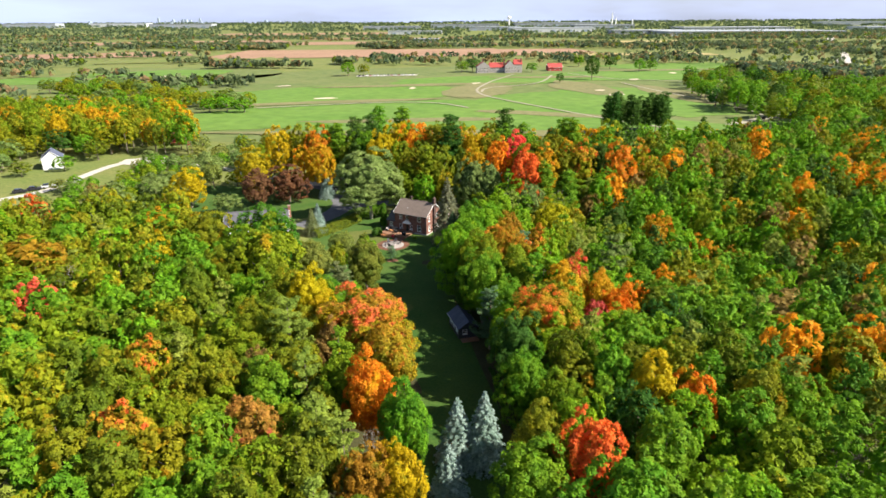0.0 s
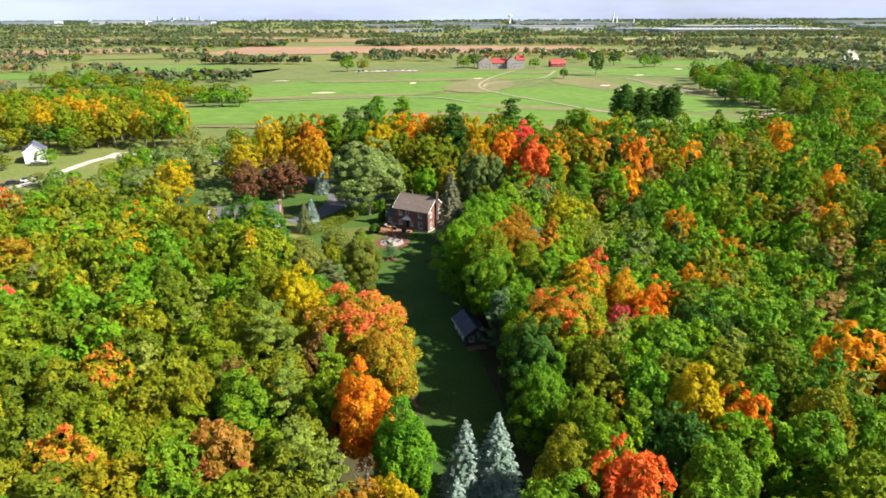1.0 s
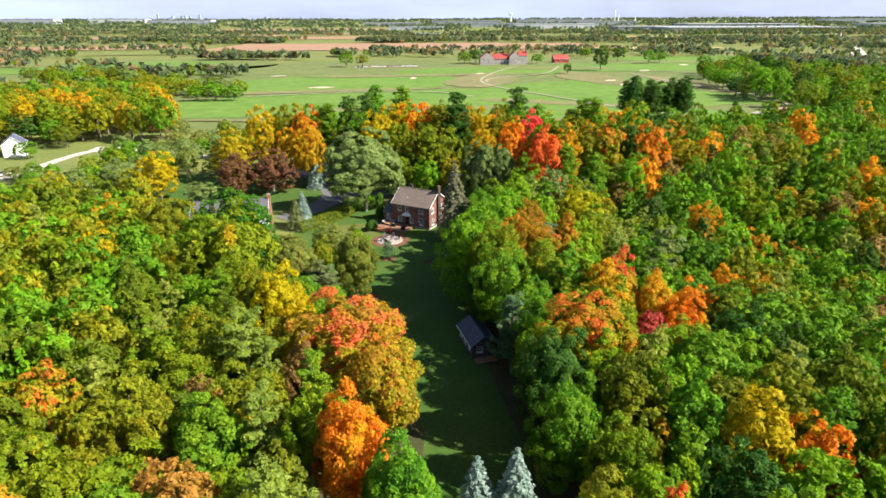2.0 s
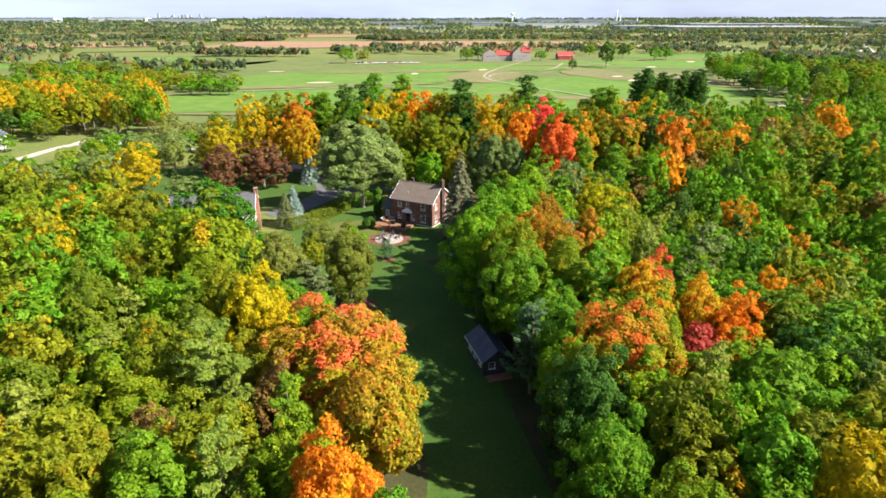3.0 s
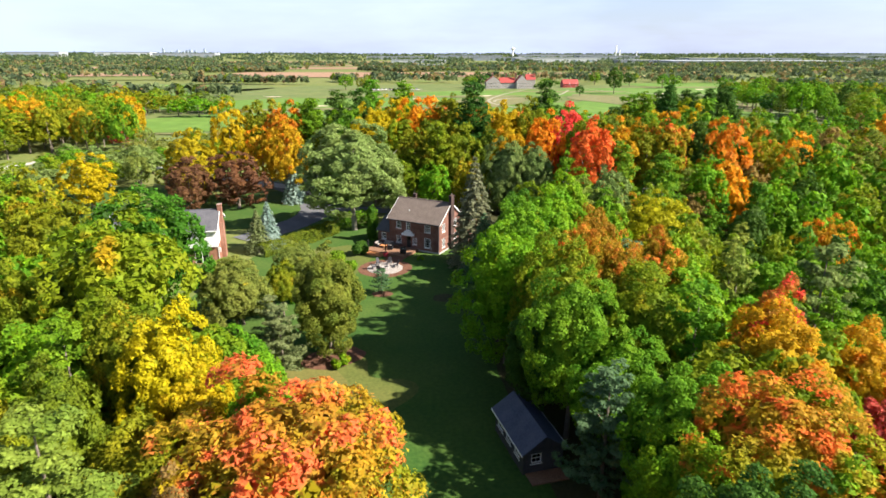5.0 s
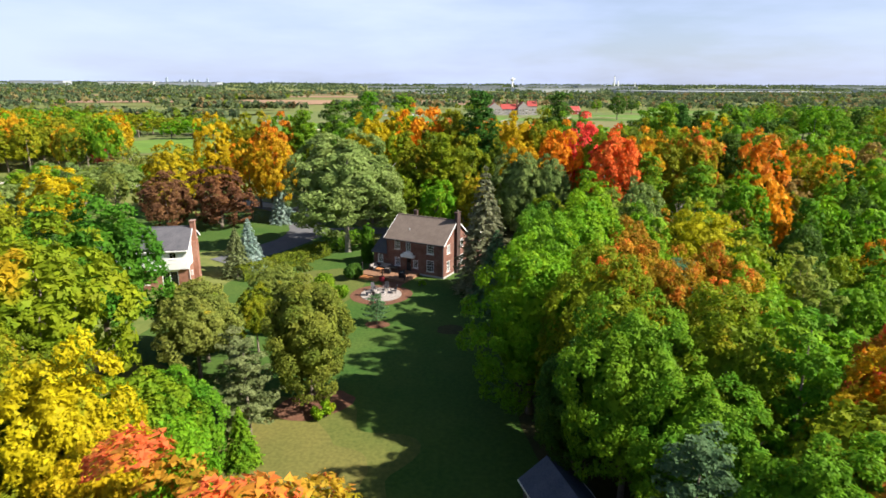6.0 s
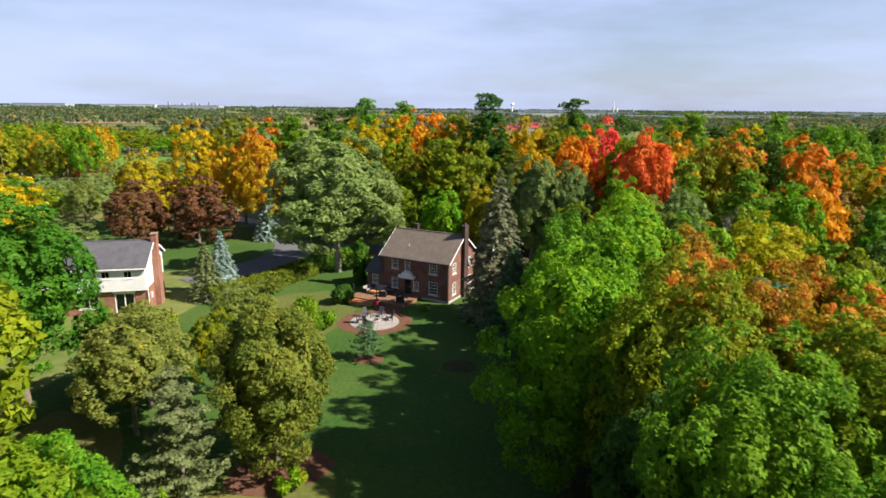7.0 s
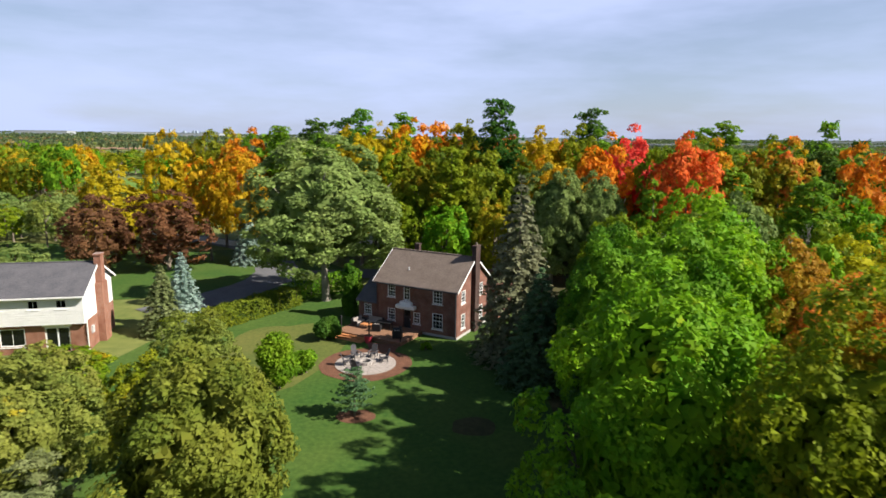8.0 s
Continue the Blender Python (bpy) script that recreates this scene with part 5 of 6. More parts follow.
def Y_prism(profile, y0, y1):
    """A solid with the (x, z) profile, drawn out from y0 to y1."""
    bm = bmesh.new()
    a, b = [bm.verts.new((x, y0, z)) for x, z in profile], [bm.verts.new((x, y1, z)) for x, z in profile]
    bm.faces.new(a)
    bm.faces.new(b[::-1])
    for i in range(len(a)):
        j = (i + 1) % len(a)
        bm.faces.new((a[j], a[i], b[i], b[j]))
    return bm


shed()
AT_HOUSE = pose(-15.49, 157.07, 0, 0, 0, -26.57)


def deck():
    ob = thing("deck", AT_HOUSE, "low wooden deck with orange cedar steps before the brick house", "deck")
    for i in range(30):
        part("plank", boxes((-2.2, -4.6 + i * 0.153, 0.4, 6.0, -4.6 + i * 0.153 + 0.145, 0.45)), OLD_DECK, ob)
    part("skirt", boxes((-2.2, -4.56, -0.1, 6.0, -4.5, 0.39), (5.9, -4.5, -0.1, 5.96, -0.1, 0.39), (-2.16, -4.5, -0.1, -2.1, -0.1, 0.39)), OLD_DECK, ob)
    for i, (y, z) in enumerate(((-5.0, 0.3), (-5.4, 0.18), (-5.8, 0.07))):
        part("step", boxes((-2.2, y, z - 0.12, 1.9, y + 0.395, z), bevel=0.008), CEDAR, ob, "bright orange cedar step")
    for x in (5.85, 2.0, -1.6):
        post = part("lantern_post", boxes((x - 0.05, -4.45, 0.45, x + 0.05, -4.35, 1.9)), BLACK, ob, "slim black lantern post")
        part("lantern", boxes((x - 0.1, -4.5, 1.9, x + 0.1, -4.3, 2.15), bevel=0.02), BLACK, post)
    return ob


deck()


def on_deck(x, y, turn=0, z=0.45):
    return AT_HOUSE @ pose(x, y, z, 0, 0, turn)


def sofa(m, wide, name="outdoor_sofa", label="dark wicker garden sofa with pale cushions on the deck"):
    ob = thing(name, m, label, "sofa", "deck furniture")
    part("frame", boxes((-wide / 2, -0.4, 0.05, wide / 2, 0.4, 0.32), (-wide / 2, 0.28, 0.32, wide / 2, 0.42, 0.8), (-wide / 2, -0.4, 0.32, -wide / 2 + 0.12, 0.28, 0.6), (wide / 2 - 0.12, -0.4, 0.32, wide / 2, 0.28, 0.6), bevel=0.015), BLACK, ob)
    n = max(1, round(wide / 0.75))
    for i in range(n):
        x0 = -wide / 2 + 0.14 + i * (wide - 0.28) / n
        x1 = x0 + (wide - 0.28) / n - 0.02
        part("seat_cushion", boxes((x0, -0.38, 0.325, x1, 0.27, 0.44), bevel=0.03), PAVER, ob, "pale cushion")
        part("back_cushion", boxes((x0, 0.14, 0.45, x1, 0.27, 0.85), bevel=0.03), PAVER, ob, "pale cushion")
    for sx in (-1, 1):
        for sy in (-1, 1):
            part("leg", boxes((sx * (wide / 2 - 0.08) - 0.03, sy * 0.33 - 0.03, 0, sx * (wide / 2 - 0.08) + 0.03, sy * 0.33 + 0.03, 0.05)), BLACK, ob)
    return ob


sofa(on_deck(-1.3, -1.6, 90), 1.9)
sofa(on_deck(0.2, -0.75, 0), 2.1)
sofa(on_deck(1.7, -2.5, 200), 0.9, "garden_armchair", "dark wicker garden armchair with pale cushions on the deck")
low = thing("coffee_table", on_deck(0.1, -2.2, 0), "low orange wooden coffee table on the deck", "table")
part("tabletop", boxes((-0.6, -0.4, 0.38, 0.6, 0.4, 0.43), bevel=0.01), CEDAR, low)
for sx in (-0.5, 0.5):
    for sy in (-0.3, 0.3):
        part("leg", boxes((sx - 0.03, sy - 0.03, 0, sx + 0.03, sy + 0.03, 0.379)), CEDAR, low)
din = thing("dining_table", on_deck(1.9, -1.3, 10), "dark rectangular garden table on the deck", "table")
part("tabletop", boxes((-0.85, -0.5, 0.7, 0.85, 0.5, 0.75), bevel=0.01), BLACK, din)
for sx in (-0.75, 0.75):
    for sy in (-0.4, 0.4):
        part("leg", boxes((sx - 0.03, sy - 0.03, 0, sx + 0.03, sy + 0.03, 0.699)), BLACK, din)
pot = thing("planter", AT_HOUSE @ pose(2.4, -5.1, 0.02), "round red planter beside the cedar steps", "planter")
part("pot", tube(0.33, 0.45, 0, 0.75, 16), RED_FABRIC, pot)
part("soil", tube(0.4, 0.4, 0.75, 0.78, 16), MULCH, pot)
grill = thing("barbecue", on_deck(5.0, -3.6, 20), "black lidded barbecue on the deck", "barbecue")
part("cabinet", boxes((-0.5, -0.28, 0.12, 0.5, 0.28, 0.85), bevel=0.02), BLACK, grill)
part("lid", prism([(-0.28, 0.86), (0.28, 0.86), (0.24, 1.08), (0, 1.2), (-0.24, 1.08)], -0.45, 0.45), BLACK, grill)
part("handle", boxes((-0.3, -0.34, 0.96, 0.3, -0.3, 1.0)), METAL, grill)
for sx in (-0.4, 0.4):
    part("wheel", boxes((sx - 0.04, -0.2, 0, sx + 0.04, 0.2, 0.12)), BLACK, grill)

# the fire pit
FX, FY = -15.0, 145.4
patch("mulch_bed", blob(FX, FY, 4.3, 4.1, 0, 0.06, 31), MULCH, "ring of red-brown mulch round the fire pit", "mulch bed", 0.075)
patch("mulch_bed", [(-15.2, 149.2), (-12.6, 148.8), (-12.3, 150.6), (-15.9, 151.6)], MULCH, "red-brown mulch path before the deck", "mulch bed", 0.08)
pit_floor = thing("paved_circle", pose(FX, FY, 0.08), "circle of pale stone pavers round the fire pit", "paving", kind="structure")
for ring, (r0, r1, n) in enumerate(((0.75, 1.3, 12), (1.32, 2.0, 20), (2.02, 2.85, 28))):
    for i in range(n):
        a0, a1 = 2 * math.pi * (i + 0.03) / n, 2 * math.pi * (i + 0.97) / n
        v = [(r * math.cos(a), r * math.sin(a), z) for z in (0.0, 0.04) for r, a in ((r0, a0), (r1, a0), (r1, a1), (r0, a1))]
        part("paver", mesh_of("paver", v, [(4, 5, 6, 7), (0, 1, 5, 4), (1, 2, 6, 5), (2, 3, 7, 6), (3, 0, 4, 7)], PAVER), PAVER, pit_floor)
pit = thing("fire_pit", pose(FX, FY, 0.07), "low round stone fire pit", "fire pit")
for i in range(12):
    a = 2 * math.pi * i / 12
    st = part("stone", boxes((0.45, -0.14, 0, 0.68, 0.14, 0.32), bevel=0.02), STONE, pit)
    st.matrix_local = pose(0, 0, 0, 0, 0, math.degrees(a))
part("ash", tube(0.44, 0.44, 0.02, 0.1, 16), BLACK, pit)


def garden_chair(m):
    """A slatted garden chair with a raked back and wide arms."""
    ob = thing("garden_chair", m, "dark slatted wooden garden chair round the fire pit", "chair", "chairs round the fire pit")
    for i in range(5):
        s = part("back_slat", boxes((-0.28 + i * 0.115, 0, 0, -0.28 + i * 0.115 + 0.1, 0.025, 0.85 + 0.05 * (2 - abs(i - 2)))), DARK_BOARD, ob)
        s.matrix_local = pose(0, 0.25, 0.3, -20)
    for i in range(5):
        part("seat_slat", boxes((-0.29, -0.32 + i * 0.115, 0.36 - i * 0.012, 0.29, -0.32 + i * 0.115 + 0.1, 0.385 - i * 0.012)), DARK_BOARD, ob)
    for sx in (-1, 1):
        part("armrest", boxes((sx * 0.36 - 0.07, -0.4, 0.55, sx * 0.36 + 0.07, 0.4, 0.58)), DARK_BOARD, ob)
        part("leg", boxes((sx * 0.34 - 0.03, -0.35, 0, sx * 0.34 + 0.03, -0.27, 0.549)), DARK_BOARD, ob)
        part("leg", boxes((sx * 0.34 - 0.03, 0.25, 0, sx * 0.34 + 0.03, 0.33, 0.549)), DARK_BOARD, ob)
    return ob


first = None
for a in (20, 75, 130, 195, 250):
    m = pose(FX + 1.75 * math.cos(radians(a)), FY + 1.75 * math.sin(radians(a)), 0.12, 0, 0, a - 90)
    first = copy_thing(first, m) if first else garden_chair(m)


# ---- shrubs and hedges ----
def bush(name, x, y, rx, ry, h, hue, label, n, size, seed, turn=0.0, category="shrub", upright=False):
    """A shrub or hedge of billows, with short stems below."""
    rng = np.random.default_rng(seed)
    k = max(7, int(6 + rx * ry * h * 0.6))
    if upright:
        C = np.stack([rng.uniform(-0.25, 0.25, 14) * rx, rng.uniform(-0.25, 0.25, 14) * ry, np.linspace(0.1, 0.88, 14) * h], 1)
        R = np.interp(np.linspace(0, 1, 14), [0, 0.25, 0.8, 1], [0.75, 0.85, 0.6, 0.22]) * rx
    else:
        q = unit(k, rng) * rng.uniform(0.2, 0.72, k)[:, None]
        C = np.stack([q[:, 0] * rx, q[:, 1] * ry, h * (0.5 + 0.5 * q[:, 2])], 1)
        R = np.full(k, min(rx, ry, h / 2) * 0.52) * rng.uniform(0.8, 1.15, k)
    P, N = billows(2 * n, C, R, size, rng, 1.0, -0.9)
    P[:, 2] = np.maximum(P[:, 2], 0.05)
    ob = thing(name, pose(x, y, land(x, y), 0, 0, turn), label, category)
    stem = bmesh.new()
    bmesh.ops.create_cone(stem, cap_ends=True, segments=6, radius1=0.12, radius2=0.05, depth=h * 0.6, matrix=Matrix.Translation((0, 0, h * 0.3 - 0.05)))
    part("stem", stem, BARK, ob)
    crown = part("leaves", leaf_mesh("leaves", P, N, size, rng), None, ob)
    crown.material_slots[0].link = "OBJECT"
    crown.material_slots[0].material = LEAF[hue]
    return ob


def hedge(points, wide, h, hue, label, seed):
    """A clipped hedge along a line, its faces a little lumpy."""
    rng, P, N = np.random.default_rng(seed), [], []
    line = curve_points(points, 10)
    for a, b in zip(line[:-1], line[1:]):
        d = (b - a)
        m = int(d.length * 380)
        side = Vector((-d.y, d.x)).normalized()
        t, ang = rng.random(m), rng.uniform(-0.25, math.pi + 0.25, m)
        u, v = np.cos(ang), np.maximum(np.sin(ang), 0)
        e = 1 / np.maximum(0.2, (np.abs(u) ** 4 + np.abs(v) ** 4) ** 0.25)
        px, py = a.x + d.x * t, a.y + d.y * t
        lump = 1 + 0.09 * np.sin(px * 2.3 + py * 1.1) * np.sin(ang * 2.2 + py * 0.7) + 0.05 * np.sin(px * 5.1 - py * 3.7 + ang * 4) + rng.normal(0, 0.05, m)
        hh = np.where(np.sin(ang) < 0, rng.uniform(0.05, 0.5, m), v * e) * h * lump
        off = u * e * wide / 2 * lump
        P.append(np.stack([a.x + d.x * t + side.x * off, a.y + d.y * t + side.y * off, hh], 1))
        N.append(np.stack([side.x * u, side.y * u, np.sin(ang)], 1) + 0.5 * rng.normal(size=(m, 3)))
    o = line[len(line) // 2]
    P = np.concatenate(P) - np.array([o.x, o.y, 0])
    ob = thing("hedge", pose(o.x, o.y, 0.03), label, "hedge")
    crown = part("leaves", leaf_mesh("leaves", P, np.concatenate(N), 0.15, rng), None, ob)
    crown.material_slots[0].link = "OBJECT"
    crown.material_slots[0].material = LEAF[hue]
    verts, faces = [], []
    for p in line[::6]:
        limb(verts, faces, (p.x - o.x, p.y - o.y, -0.1), (p.x - o.x, p.y - o.y, h * 0.7), 0.06, 0.03)
    part("stems", mesh_of("stems", verts, faces, BARK), BARK, ob)


hedge([(-37, 151), (-33, 156.5), (-29.5, 162), (-27.5, 166)], 3.2, 2.0, "hedge", "clipped yellow-green hedge beside the driveway", 3)
hedge([(-27.5, 168), (-24.5, 171), (-20, 173.5)], 2.4, 2.6, "green", "dense green hedge behind the willow", 4)
bush("shrub", -20.0, 152.2, 1.35, 1.35, 3.1, "dark_green", "rounded dark green evergreen shrub beside the cedar steps", 2600, 0.14, 5)
bush("columnar_cedar", -19.1, 160.6, 0.95, 0.95, 7.4, "deep_green", "tall narrow green cedar beside the house", 3600, 0.16, 6, upright=True)
bush("columnar_cedar", -26.0, 131.0, 0.7, 0.7, 3.6, "green", "narrow green cedar on the lawn", 900, 0.16, 7, upright=True)
bush("columnar_cedar", -24.6, 132.4, 0.7, 0.7, 3.4, "lime", "narrow green cedar on the lawn", 900, 0.16, 8, upright=True)
bush("shrub", -21.4, 139.5, 1.9, 1.9, 5.2, "green", "loose fresh green shrub on the lawn", 2600, 0.17, 9)
bush("shrub", -20.0, 143.0, 1.2, 1.2, 2.6, "green", "loose green shrub on the lawn", 1200, 0.16, 10)
bush("shrub", -9.6, 149.6, 1.0, 0.8, 0.8, "lime", "low light green plant beside the fire pit", 700, 0.1, 11)
bush("shrub", -16.0, 113.6, 1.3, 1.1, 1.4, "lime", "low bright green shrub under the tree", 900, 0.13, 12)
bush("shrub", -2.3, 152.5, 1.6, 1.4, 1.5, "dark_green", "low dark shrub at the house corner", 900, 0.15, 13)
tree("pine", -14.2, 134.7, 4.0, 1.7, "blue_green", 1, "standing young on the lawn")
tree("spruce", 0.6, 141.8, 10.5, 4.0, "blue_green", 0, "beside the lawn")
patch("mulch_bed", blob(-14.1, 134.6, 1.5, 1.1, 0, 0.1, 33), MULCH, "small mulch ring round a young tree", "mulch bed", 0.075)
patch("mulch_bed", blob(-17.2, 115.6, 3.7, 2.4, 28, 0.12, 34), MULCH, "brown mulch bed under a tree", "mulch bed", 0.075)
patch("flower_bed", blob(-5.2, 133.4, 1.7, 1.5, 0, 0.12, 35), LITTER, "round dark planting bed in the lawn", "flower bed", 0.075)
# ---- things further off ----
pole = thing("utility_pole", pose(-43.5, 203, 0), "weathered wooden utility pole with a crossarm", "utility pole")
part("mast", tube(0.16, 0.11, -0.5, 11.5, 8), PALE_BARK, pole)
part("crossarm", boxes((-1.1, -0.06, 10.7, 1.1, 0.06, 10.85)), PALE_BARK, pole)
for x in (-0.9, 0.0, 0.9):
    part("insulator", tube(0.05, 0.04, 10.85, 11.05, 8, x), CONCRETE, pole)
part("transformer", tube(0.22, 0.22, 9.3, 10.2, 10, 0.35, 0), METAL, pole)


def cottage(name, x, y, turn, W, D, E, R, wall_mat, roof_mat, label, wins=3):
    ob = thing(name, pose(x, y, land(x, y), 0, 0, turn), label, "house")
    holes = [((i + 0.5) * W / wins - 0.5, 1.0, (i + 0.5) * W / wins + 0.5, 2.2) for i in range(wins)]
    wall(ob, pose(0, 0, 0), W, E, holes, wall_mat, 0.25, True, (1, 1))
    wall(ob, pose(W, 0, 0, 0, 0, 90), D, E, [(D / 2 - 0.5, 1.0, D / 2 + 0.5, 2.2)], wall_mat, 0.25, True, (1, 1))
    wall(ob, pose(W, D, 0, 0, 0, 180), W, E, [], wall_mat, 0.25)
    wall(ob, pose(0, D, 0, 0, 0, 270), D, E, [], wall_mat, 0.25)
    for gx0 in (0.0, W - 0.25):
        part("gable", prism([(0, E), (D, E), (D / 2, R)], gx0, gx0 + 0.25), wall_mat, ob)
    gable_roof(ob, 0, W, 0, D, E, R, roof_mat)
    return ob


cottage("cottage", -166, 236, -60, 9, 7, 4.2, 7.0, WHITE, SLATE, "small white cottage with blue-grey roof by the road")
cottage("outbuilding", 196, 384, 10, 12, 8, 3.2, 6.0, STONE, RED_ROOF, "low outbuilding with a bright red roof")
cottage("barn", 104, 694, 8, 16, 10, 4, 8, RED_ROOF, RED_ROOF, "red barn beside the golf clubhouse")


def clubhouse():
    """A rambling manor of pale stone with many gables, red roofs and tall chimneys."""
    ob = thing("clubhouse", pose(24, 668, 0, 0, 0, 4), "rambling pale stone clubhouse with red roofs and chimneys", "clubhouse")
    for i, (x, y, W, D, E, R, turn) in enumerate(((0, 0, 14, 12, 7, 12, 0), (14, 3, 16, 10, 6, 10.5, 0), (30, -2, 10, 12, 8, 13, 0), (40, 2, 9, 10, 9, 13.5, 0))):
        holes = [(k * 3.2 + 1.2, z, k * 3.2 + 2.4, z + 1.6) for k in range(int(W / 3.2)) for z in (1.2, 4.2)]
        wall(ob, pose(x, y, 0), W, E, holes, STONE, 0.4, True, (1, 1))
        part("wall", boxes((x, y + 0.4, 0, x + 0.4, y + D, E), (x + W - 0.4, y + 0.4, 0, x + W, y + D, E), (x + 0.4, y + D - 0.4, 0, x + W - 0.4, y + D, E)), STONE, ob)
        if i % 2:
            part("roof", prism([(y - 0.4, E - 0.3), (y + D + 0.4, E - 0.3), (y + D / 2, R)], x - 0.3, x + W + 0.3), RED_ROOF, ob)
        else:
            part("gable", Y_prism([(x, E), (x + W, E), (x + W / 2, R - 0.2)], y, y + 0.4), STONE, ob)
            part("roof", Y_prism([(x - 0.4, E - 0.3), (x + W + 0.4, E - 0.3), (x + W / 2, R)], y + 0.4, y + D), RED_ROOF, ob)
    for x, y in ((6, 6), (20, 8), (29, 5), (42, 7), (47, 4)):
        part("chimney", boxes((x, y, 6, x + 1.4, y + 1.2, 15)), BRICK, ob)
    return ob


clubhouse()


def car(m, mat, label):
    ob = thing("car", m, label, "car", "parked cars")
    part("body", prism([(-2.2, 0.35), (2.2, 0.35), (2.2, 0.85), (1.2, 0.95), (-2.1, 0.95)], -0.85, 0.85), mat, ob)
    part("cabin", prism([(-1.9, 0.95), (1.0, 0.95), (0.4, 1.45), (-1.4, 1.45)], -0.75, 0.75), GLASS, ob)
    for sx in (-0.8, 0.8):
        for sy in (-1.4, 1.4):
            bm = bmesh.new()
            bmesh.ops.create_cone(bm, cap_ends=True, segments=10, radius1=0.33, radius2=0.33, depth=0.2, matrix=Matrix.Translation((sx, sy, 0.33)) @ Matrix.Rotation(math.pi / 2, 4, "Y"))
            part("wheel", bm, BLACK, ob)
    return ob


patch("car_park", [(-100, 628), (-40, 640), (-38, 652), (-100, 640)], GRAVEL, "pale car park beside the golf course", "car park", 0.5)
r = random.Random(5)
for i in range(16):
    mat, word = r.choice(((WHITE, "white"), (METAL, "silver"), (BLACK, "black"), (RED_ROOF, "red")))
    car(pose(-97 + i * 3.6, 633 + i * 0.72, 0.5, 0, 0, 12), mat, word + " parked car at the golf course")
for i in range(5):
    mat, word = r.choice(((METAL, "silver"), (BLACK, "black")))
    car(pose(-148 + i * 2.8, 195 + i * 3.4, 0.12, 0, 0, -60), mat, word + " car parked beside the gravel road")
for x, y, turn in ((-38, 196, 35),):
    car(pose(x, y, 0.12, 0, 0, turn), WHITE, "white car parked on the driveway")


# ---- distance: woods, works and towers ----
def far_woods(name, boxes_in, n, h, hues, label, seed, keep=0.45):
    """Many far trees in one mesh per hue: small heaps of sprays, gathered in clumps and belts."""
    rng = np.random.default_rng(seed)
    for hue, share in hues:
        P, N, S = [], [], []
        made = 0
        while made < n * share:
            x0, y0, x1, y1 = boxes_in[rng.integers(len(boxes_in))]
            x, y = rng.uniform(x0, x1), rng.uniform(y0, y1)
            if noise.noise((x * 0.006, y * 0.011, seed)) + 0.35 * noise.noise((x * 0.02, y * 0.03, seed + 9)) < keep - 0.5:
                continue
            if any(inside(x, y, o) for o in TILLED):
                continue
            th = rng.uniform(*h)
            m = 11
            d = unit(m, rng)
            d[:, 2] = np.abs(d[:, 2]) * 1.1 - 0.25
            P.append(np.array([x, y, land(x, y) + th * 0.52]) + d * np.array([th * 0.36, th * 0.36, th * 0.45]))
            N.append(d + 0.4 * rng.normal(size=(m, 3)))
            S.append(np.full(m, th * 0.25))
            made += 1
        P, N, S = np.concatenate(P), np.concatenate(N), np.concatenate(S)
        V, Fq = sprays(P, N, S, rng)
        me = mesh_of(name, V.tolist(), Fq.tolist(), LEAF[hue])
        tagged(new(name, me), label + ", " + HUE[hue], "woods", kind="stuff")


MIXED = (("hazed_green", 0.4), ("hazed_dark", 0.36), ("olive", 0.08), ("hazed_tan", 0.16))
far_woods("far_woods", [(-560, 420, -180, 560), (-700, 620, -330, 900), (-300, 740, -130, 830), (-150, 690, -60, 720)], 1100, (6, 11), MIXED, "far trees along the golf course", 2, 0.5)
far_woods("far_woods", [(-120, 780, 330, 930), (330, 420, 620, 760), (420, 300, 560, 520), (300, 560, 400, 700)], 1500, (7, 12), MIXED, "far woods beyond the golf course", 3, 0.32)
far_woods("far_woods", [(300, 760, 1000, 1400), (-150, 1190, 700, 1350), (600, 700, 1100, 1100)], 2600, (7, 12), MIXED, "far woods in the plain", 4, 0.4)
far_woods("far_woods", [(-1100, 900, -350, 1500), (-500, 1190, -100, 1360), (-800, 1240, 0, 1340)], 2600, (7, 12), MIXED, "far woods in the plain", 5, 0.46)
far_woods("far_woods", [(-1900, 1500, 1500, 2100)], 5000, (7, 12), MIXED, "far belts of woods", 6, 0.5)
far_woods("far_woods", [(-2700, 2100, 2400, 3300)], 5200, (9, 14), (("hazed_green", 0.4), ("hazed_dark", 0.6)), "far belts of woods on the rise", 7, 0.52)
far_woods("far_woods", [(-3100, 3300, 3100, 4300)], 3600, (11, 17), (("hazed_green", 0.4), ("hazed_dark", 0.6)), "far belts of woods near the skyline", 8, 0.5)


def works(name, x, y, turn, W, D, H, mat, label, bays=0):
    ob = thing(name, pose(x, y, land(x, y) - 1, 0, 0, turn), label, "warehouse", "far warehouses")
    part("wall", boxes((0, 0, 0, W, D, H)), mat, ob)
    part("roof", boxes((-1, -1, H, W + 1, D + 1, H + 1)), WORKS, ob)
    for i in range(bays):
        part("loading_door", boxes((W * (i + 0.3) / bays, -0.3, 1, W * (i + 0.6) / bays, -0.01, H * 0.6)), HAZE_GREY, ob)
    return ob


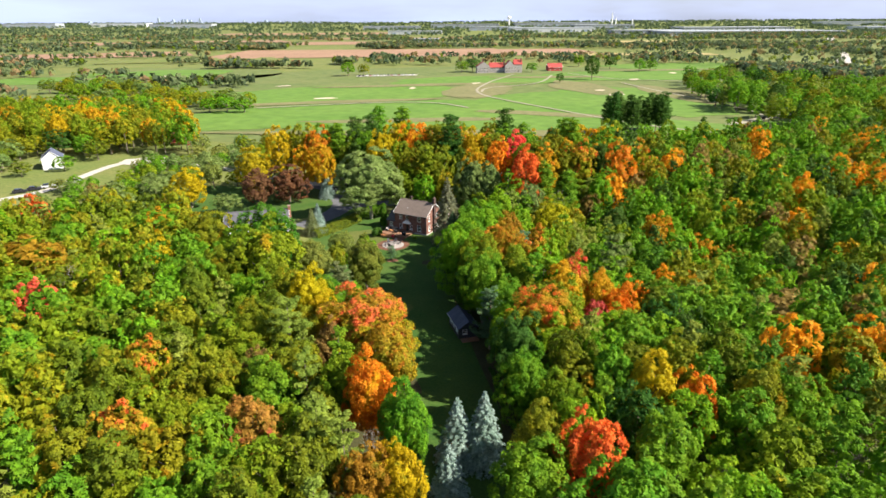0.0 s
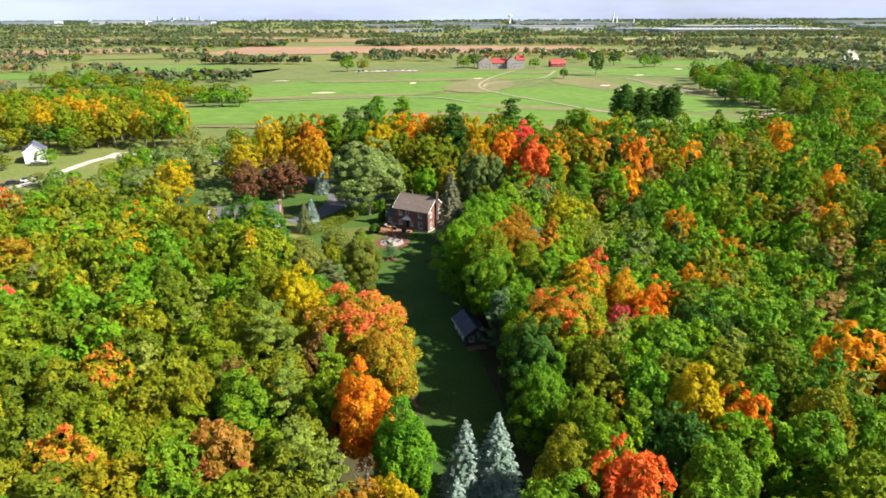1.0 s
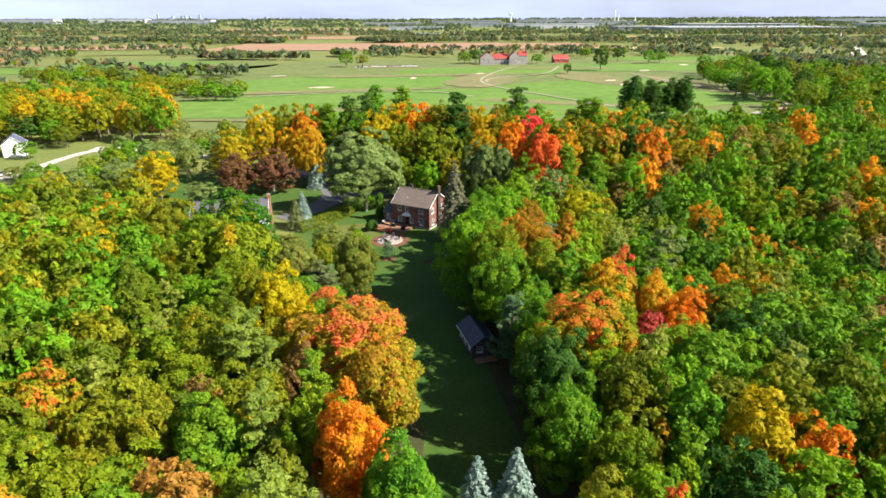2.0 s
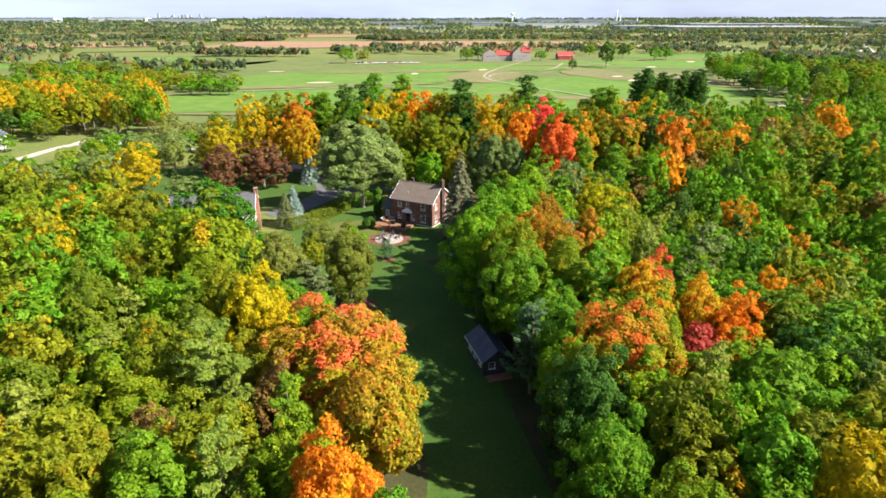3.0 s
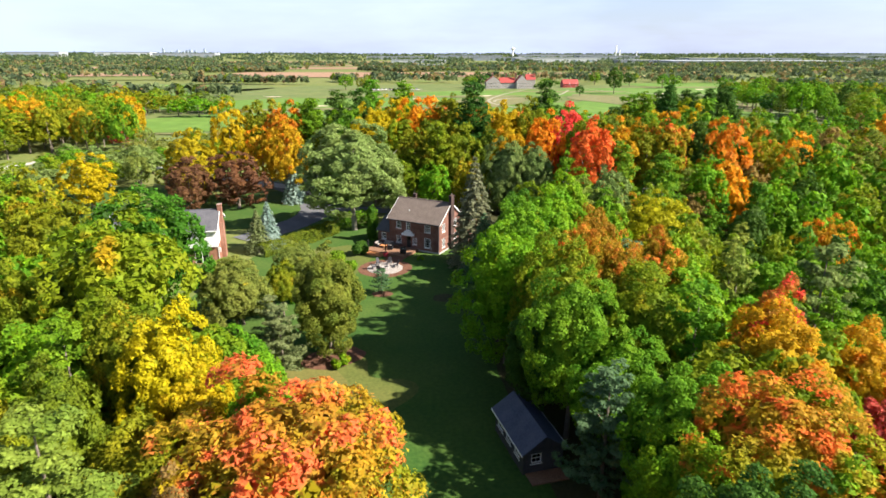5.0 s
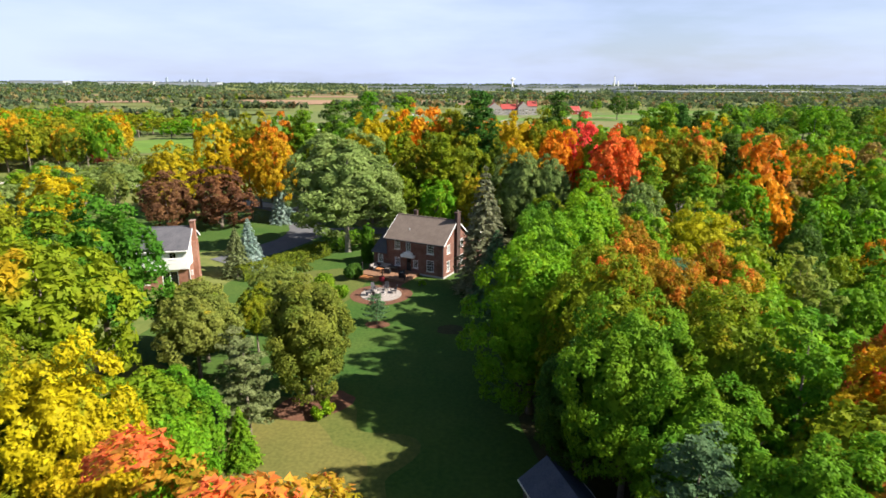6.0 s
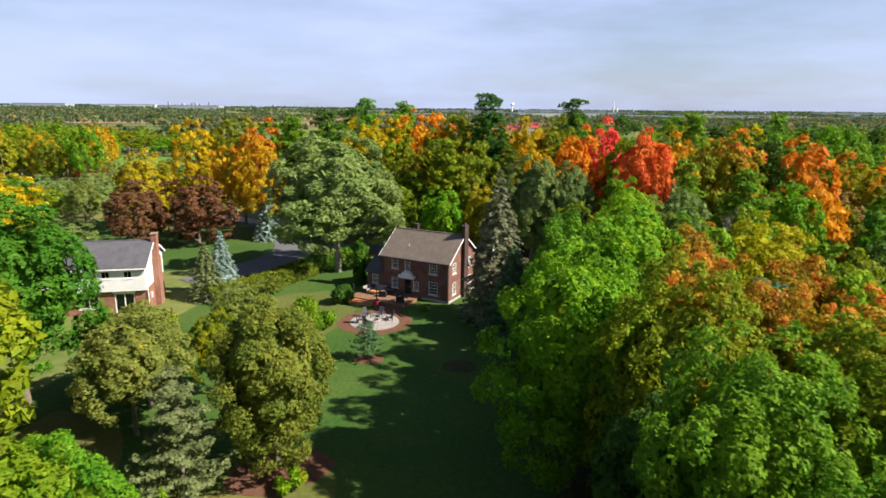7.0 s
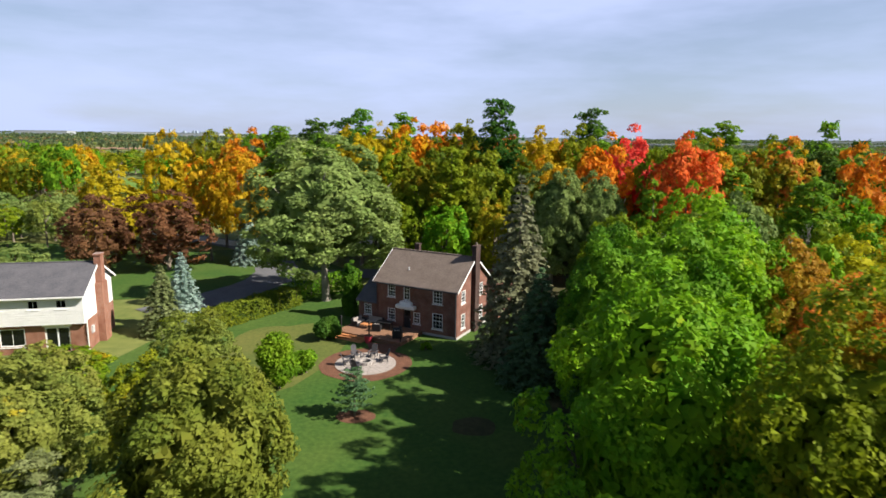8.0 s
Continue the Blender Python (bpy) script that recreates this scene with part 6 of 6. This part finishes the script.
for x, y, turn, W, D, H, b in ((680, 2050, 0, 560, 260, 13, 8), (560, 2250, 0, 260, 120, 14, 5), (880, 2480, 0, 420, 160, 15, 6), (220, 2500, 2, 330, 130, 17, 5), (520, 2800, 0, 260, 130, 18, 4), (60, 2750, 0, 220, 90, 15, 4),
                               (-250, 2350, 0, 200, 70, 12, 4), (-420, 2900, 3, 260, 90, 16, 4), (-120, 3100, 0, 330, 90, 18, 4), (300, 3250, 0, 420, 110, 20, 5), (1500, 2350, -4, 380, 160, 14, 6),
                               (-1500, 3100, 5, 300, 90, 20, 4), (-1900, 3300, 5, 280, 90, 20, 4), (-2300, 3200, 5, 260, 90, 22, 4), (1700, 3000, -6, 300, 120, 18, 4), (-100, 1560, 4, 60, 24, 9, 3)):
    works("warehouse", x, y, turn, W, D, H, WORKS if (x + b) % 3 else METAL, "long low white warehouse in the far plain", b)
tank = thing("water_tower", pose(262, 3150, land(262, 3150)), "pale water tower on a slim stem", "water tower")
part("stem", tube(4.5, 3.5, -1, 42, 12), WHITE, tank)
bm = bmesh.new()
bmesh.ops.create_icosphere(bm, subdivisions=2, radius=11, matrix=Matrix.Translation((0, 0, 46)) @ Matrix.Diagonal((1, 1, 0.65, 1)))
part("tank", bm, WHITE, tank)
for x, y, h in ((800, 3300, 62), (822, 3310, 40), (905, 3300, 30)):
    st = thing("smokestack", pose(x, y, land(x, y)), "slim pale smokestack at the far works", "smokestack")
    part("stack", tube(4, 2.6, -1, h, 10), WHITE, st)
    part("rim", tube(3.2, 3.2, h, h + 2, 10), METAL, st)
r = random.Random(11)
for cx, n, top in ((-1850, 22, 42), (-1240, 12, 26), (-2400, 6, 20)):
    for i in range(n):
        x, y = cx + r.gauss(0, 90), 4250 + r.uniform(-60, 60)
        w, h = r.uniform(8, 20), 14 + (top - 14) * r.random() ** 2
        tw = thing("tower_block", pose(x, y, land(x, y) - 1), "hazy blue-grey tower block on the skyline", "tower block", "skyline towers")
        part("shaft", boxes((-w / 2, -w / 2, 0, w / 2, w / 2, h)), HAZE_GREY, tw)
        part("crown_floor", boxes((-w / 3, -w / 3, h, w / 3, w / 3, h + 3)), HAZE_GREY, tw)
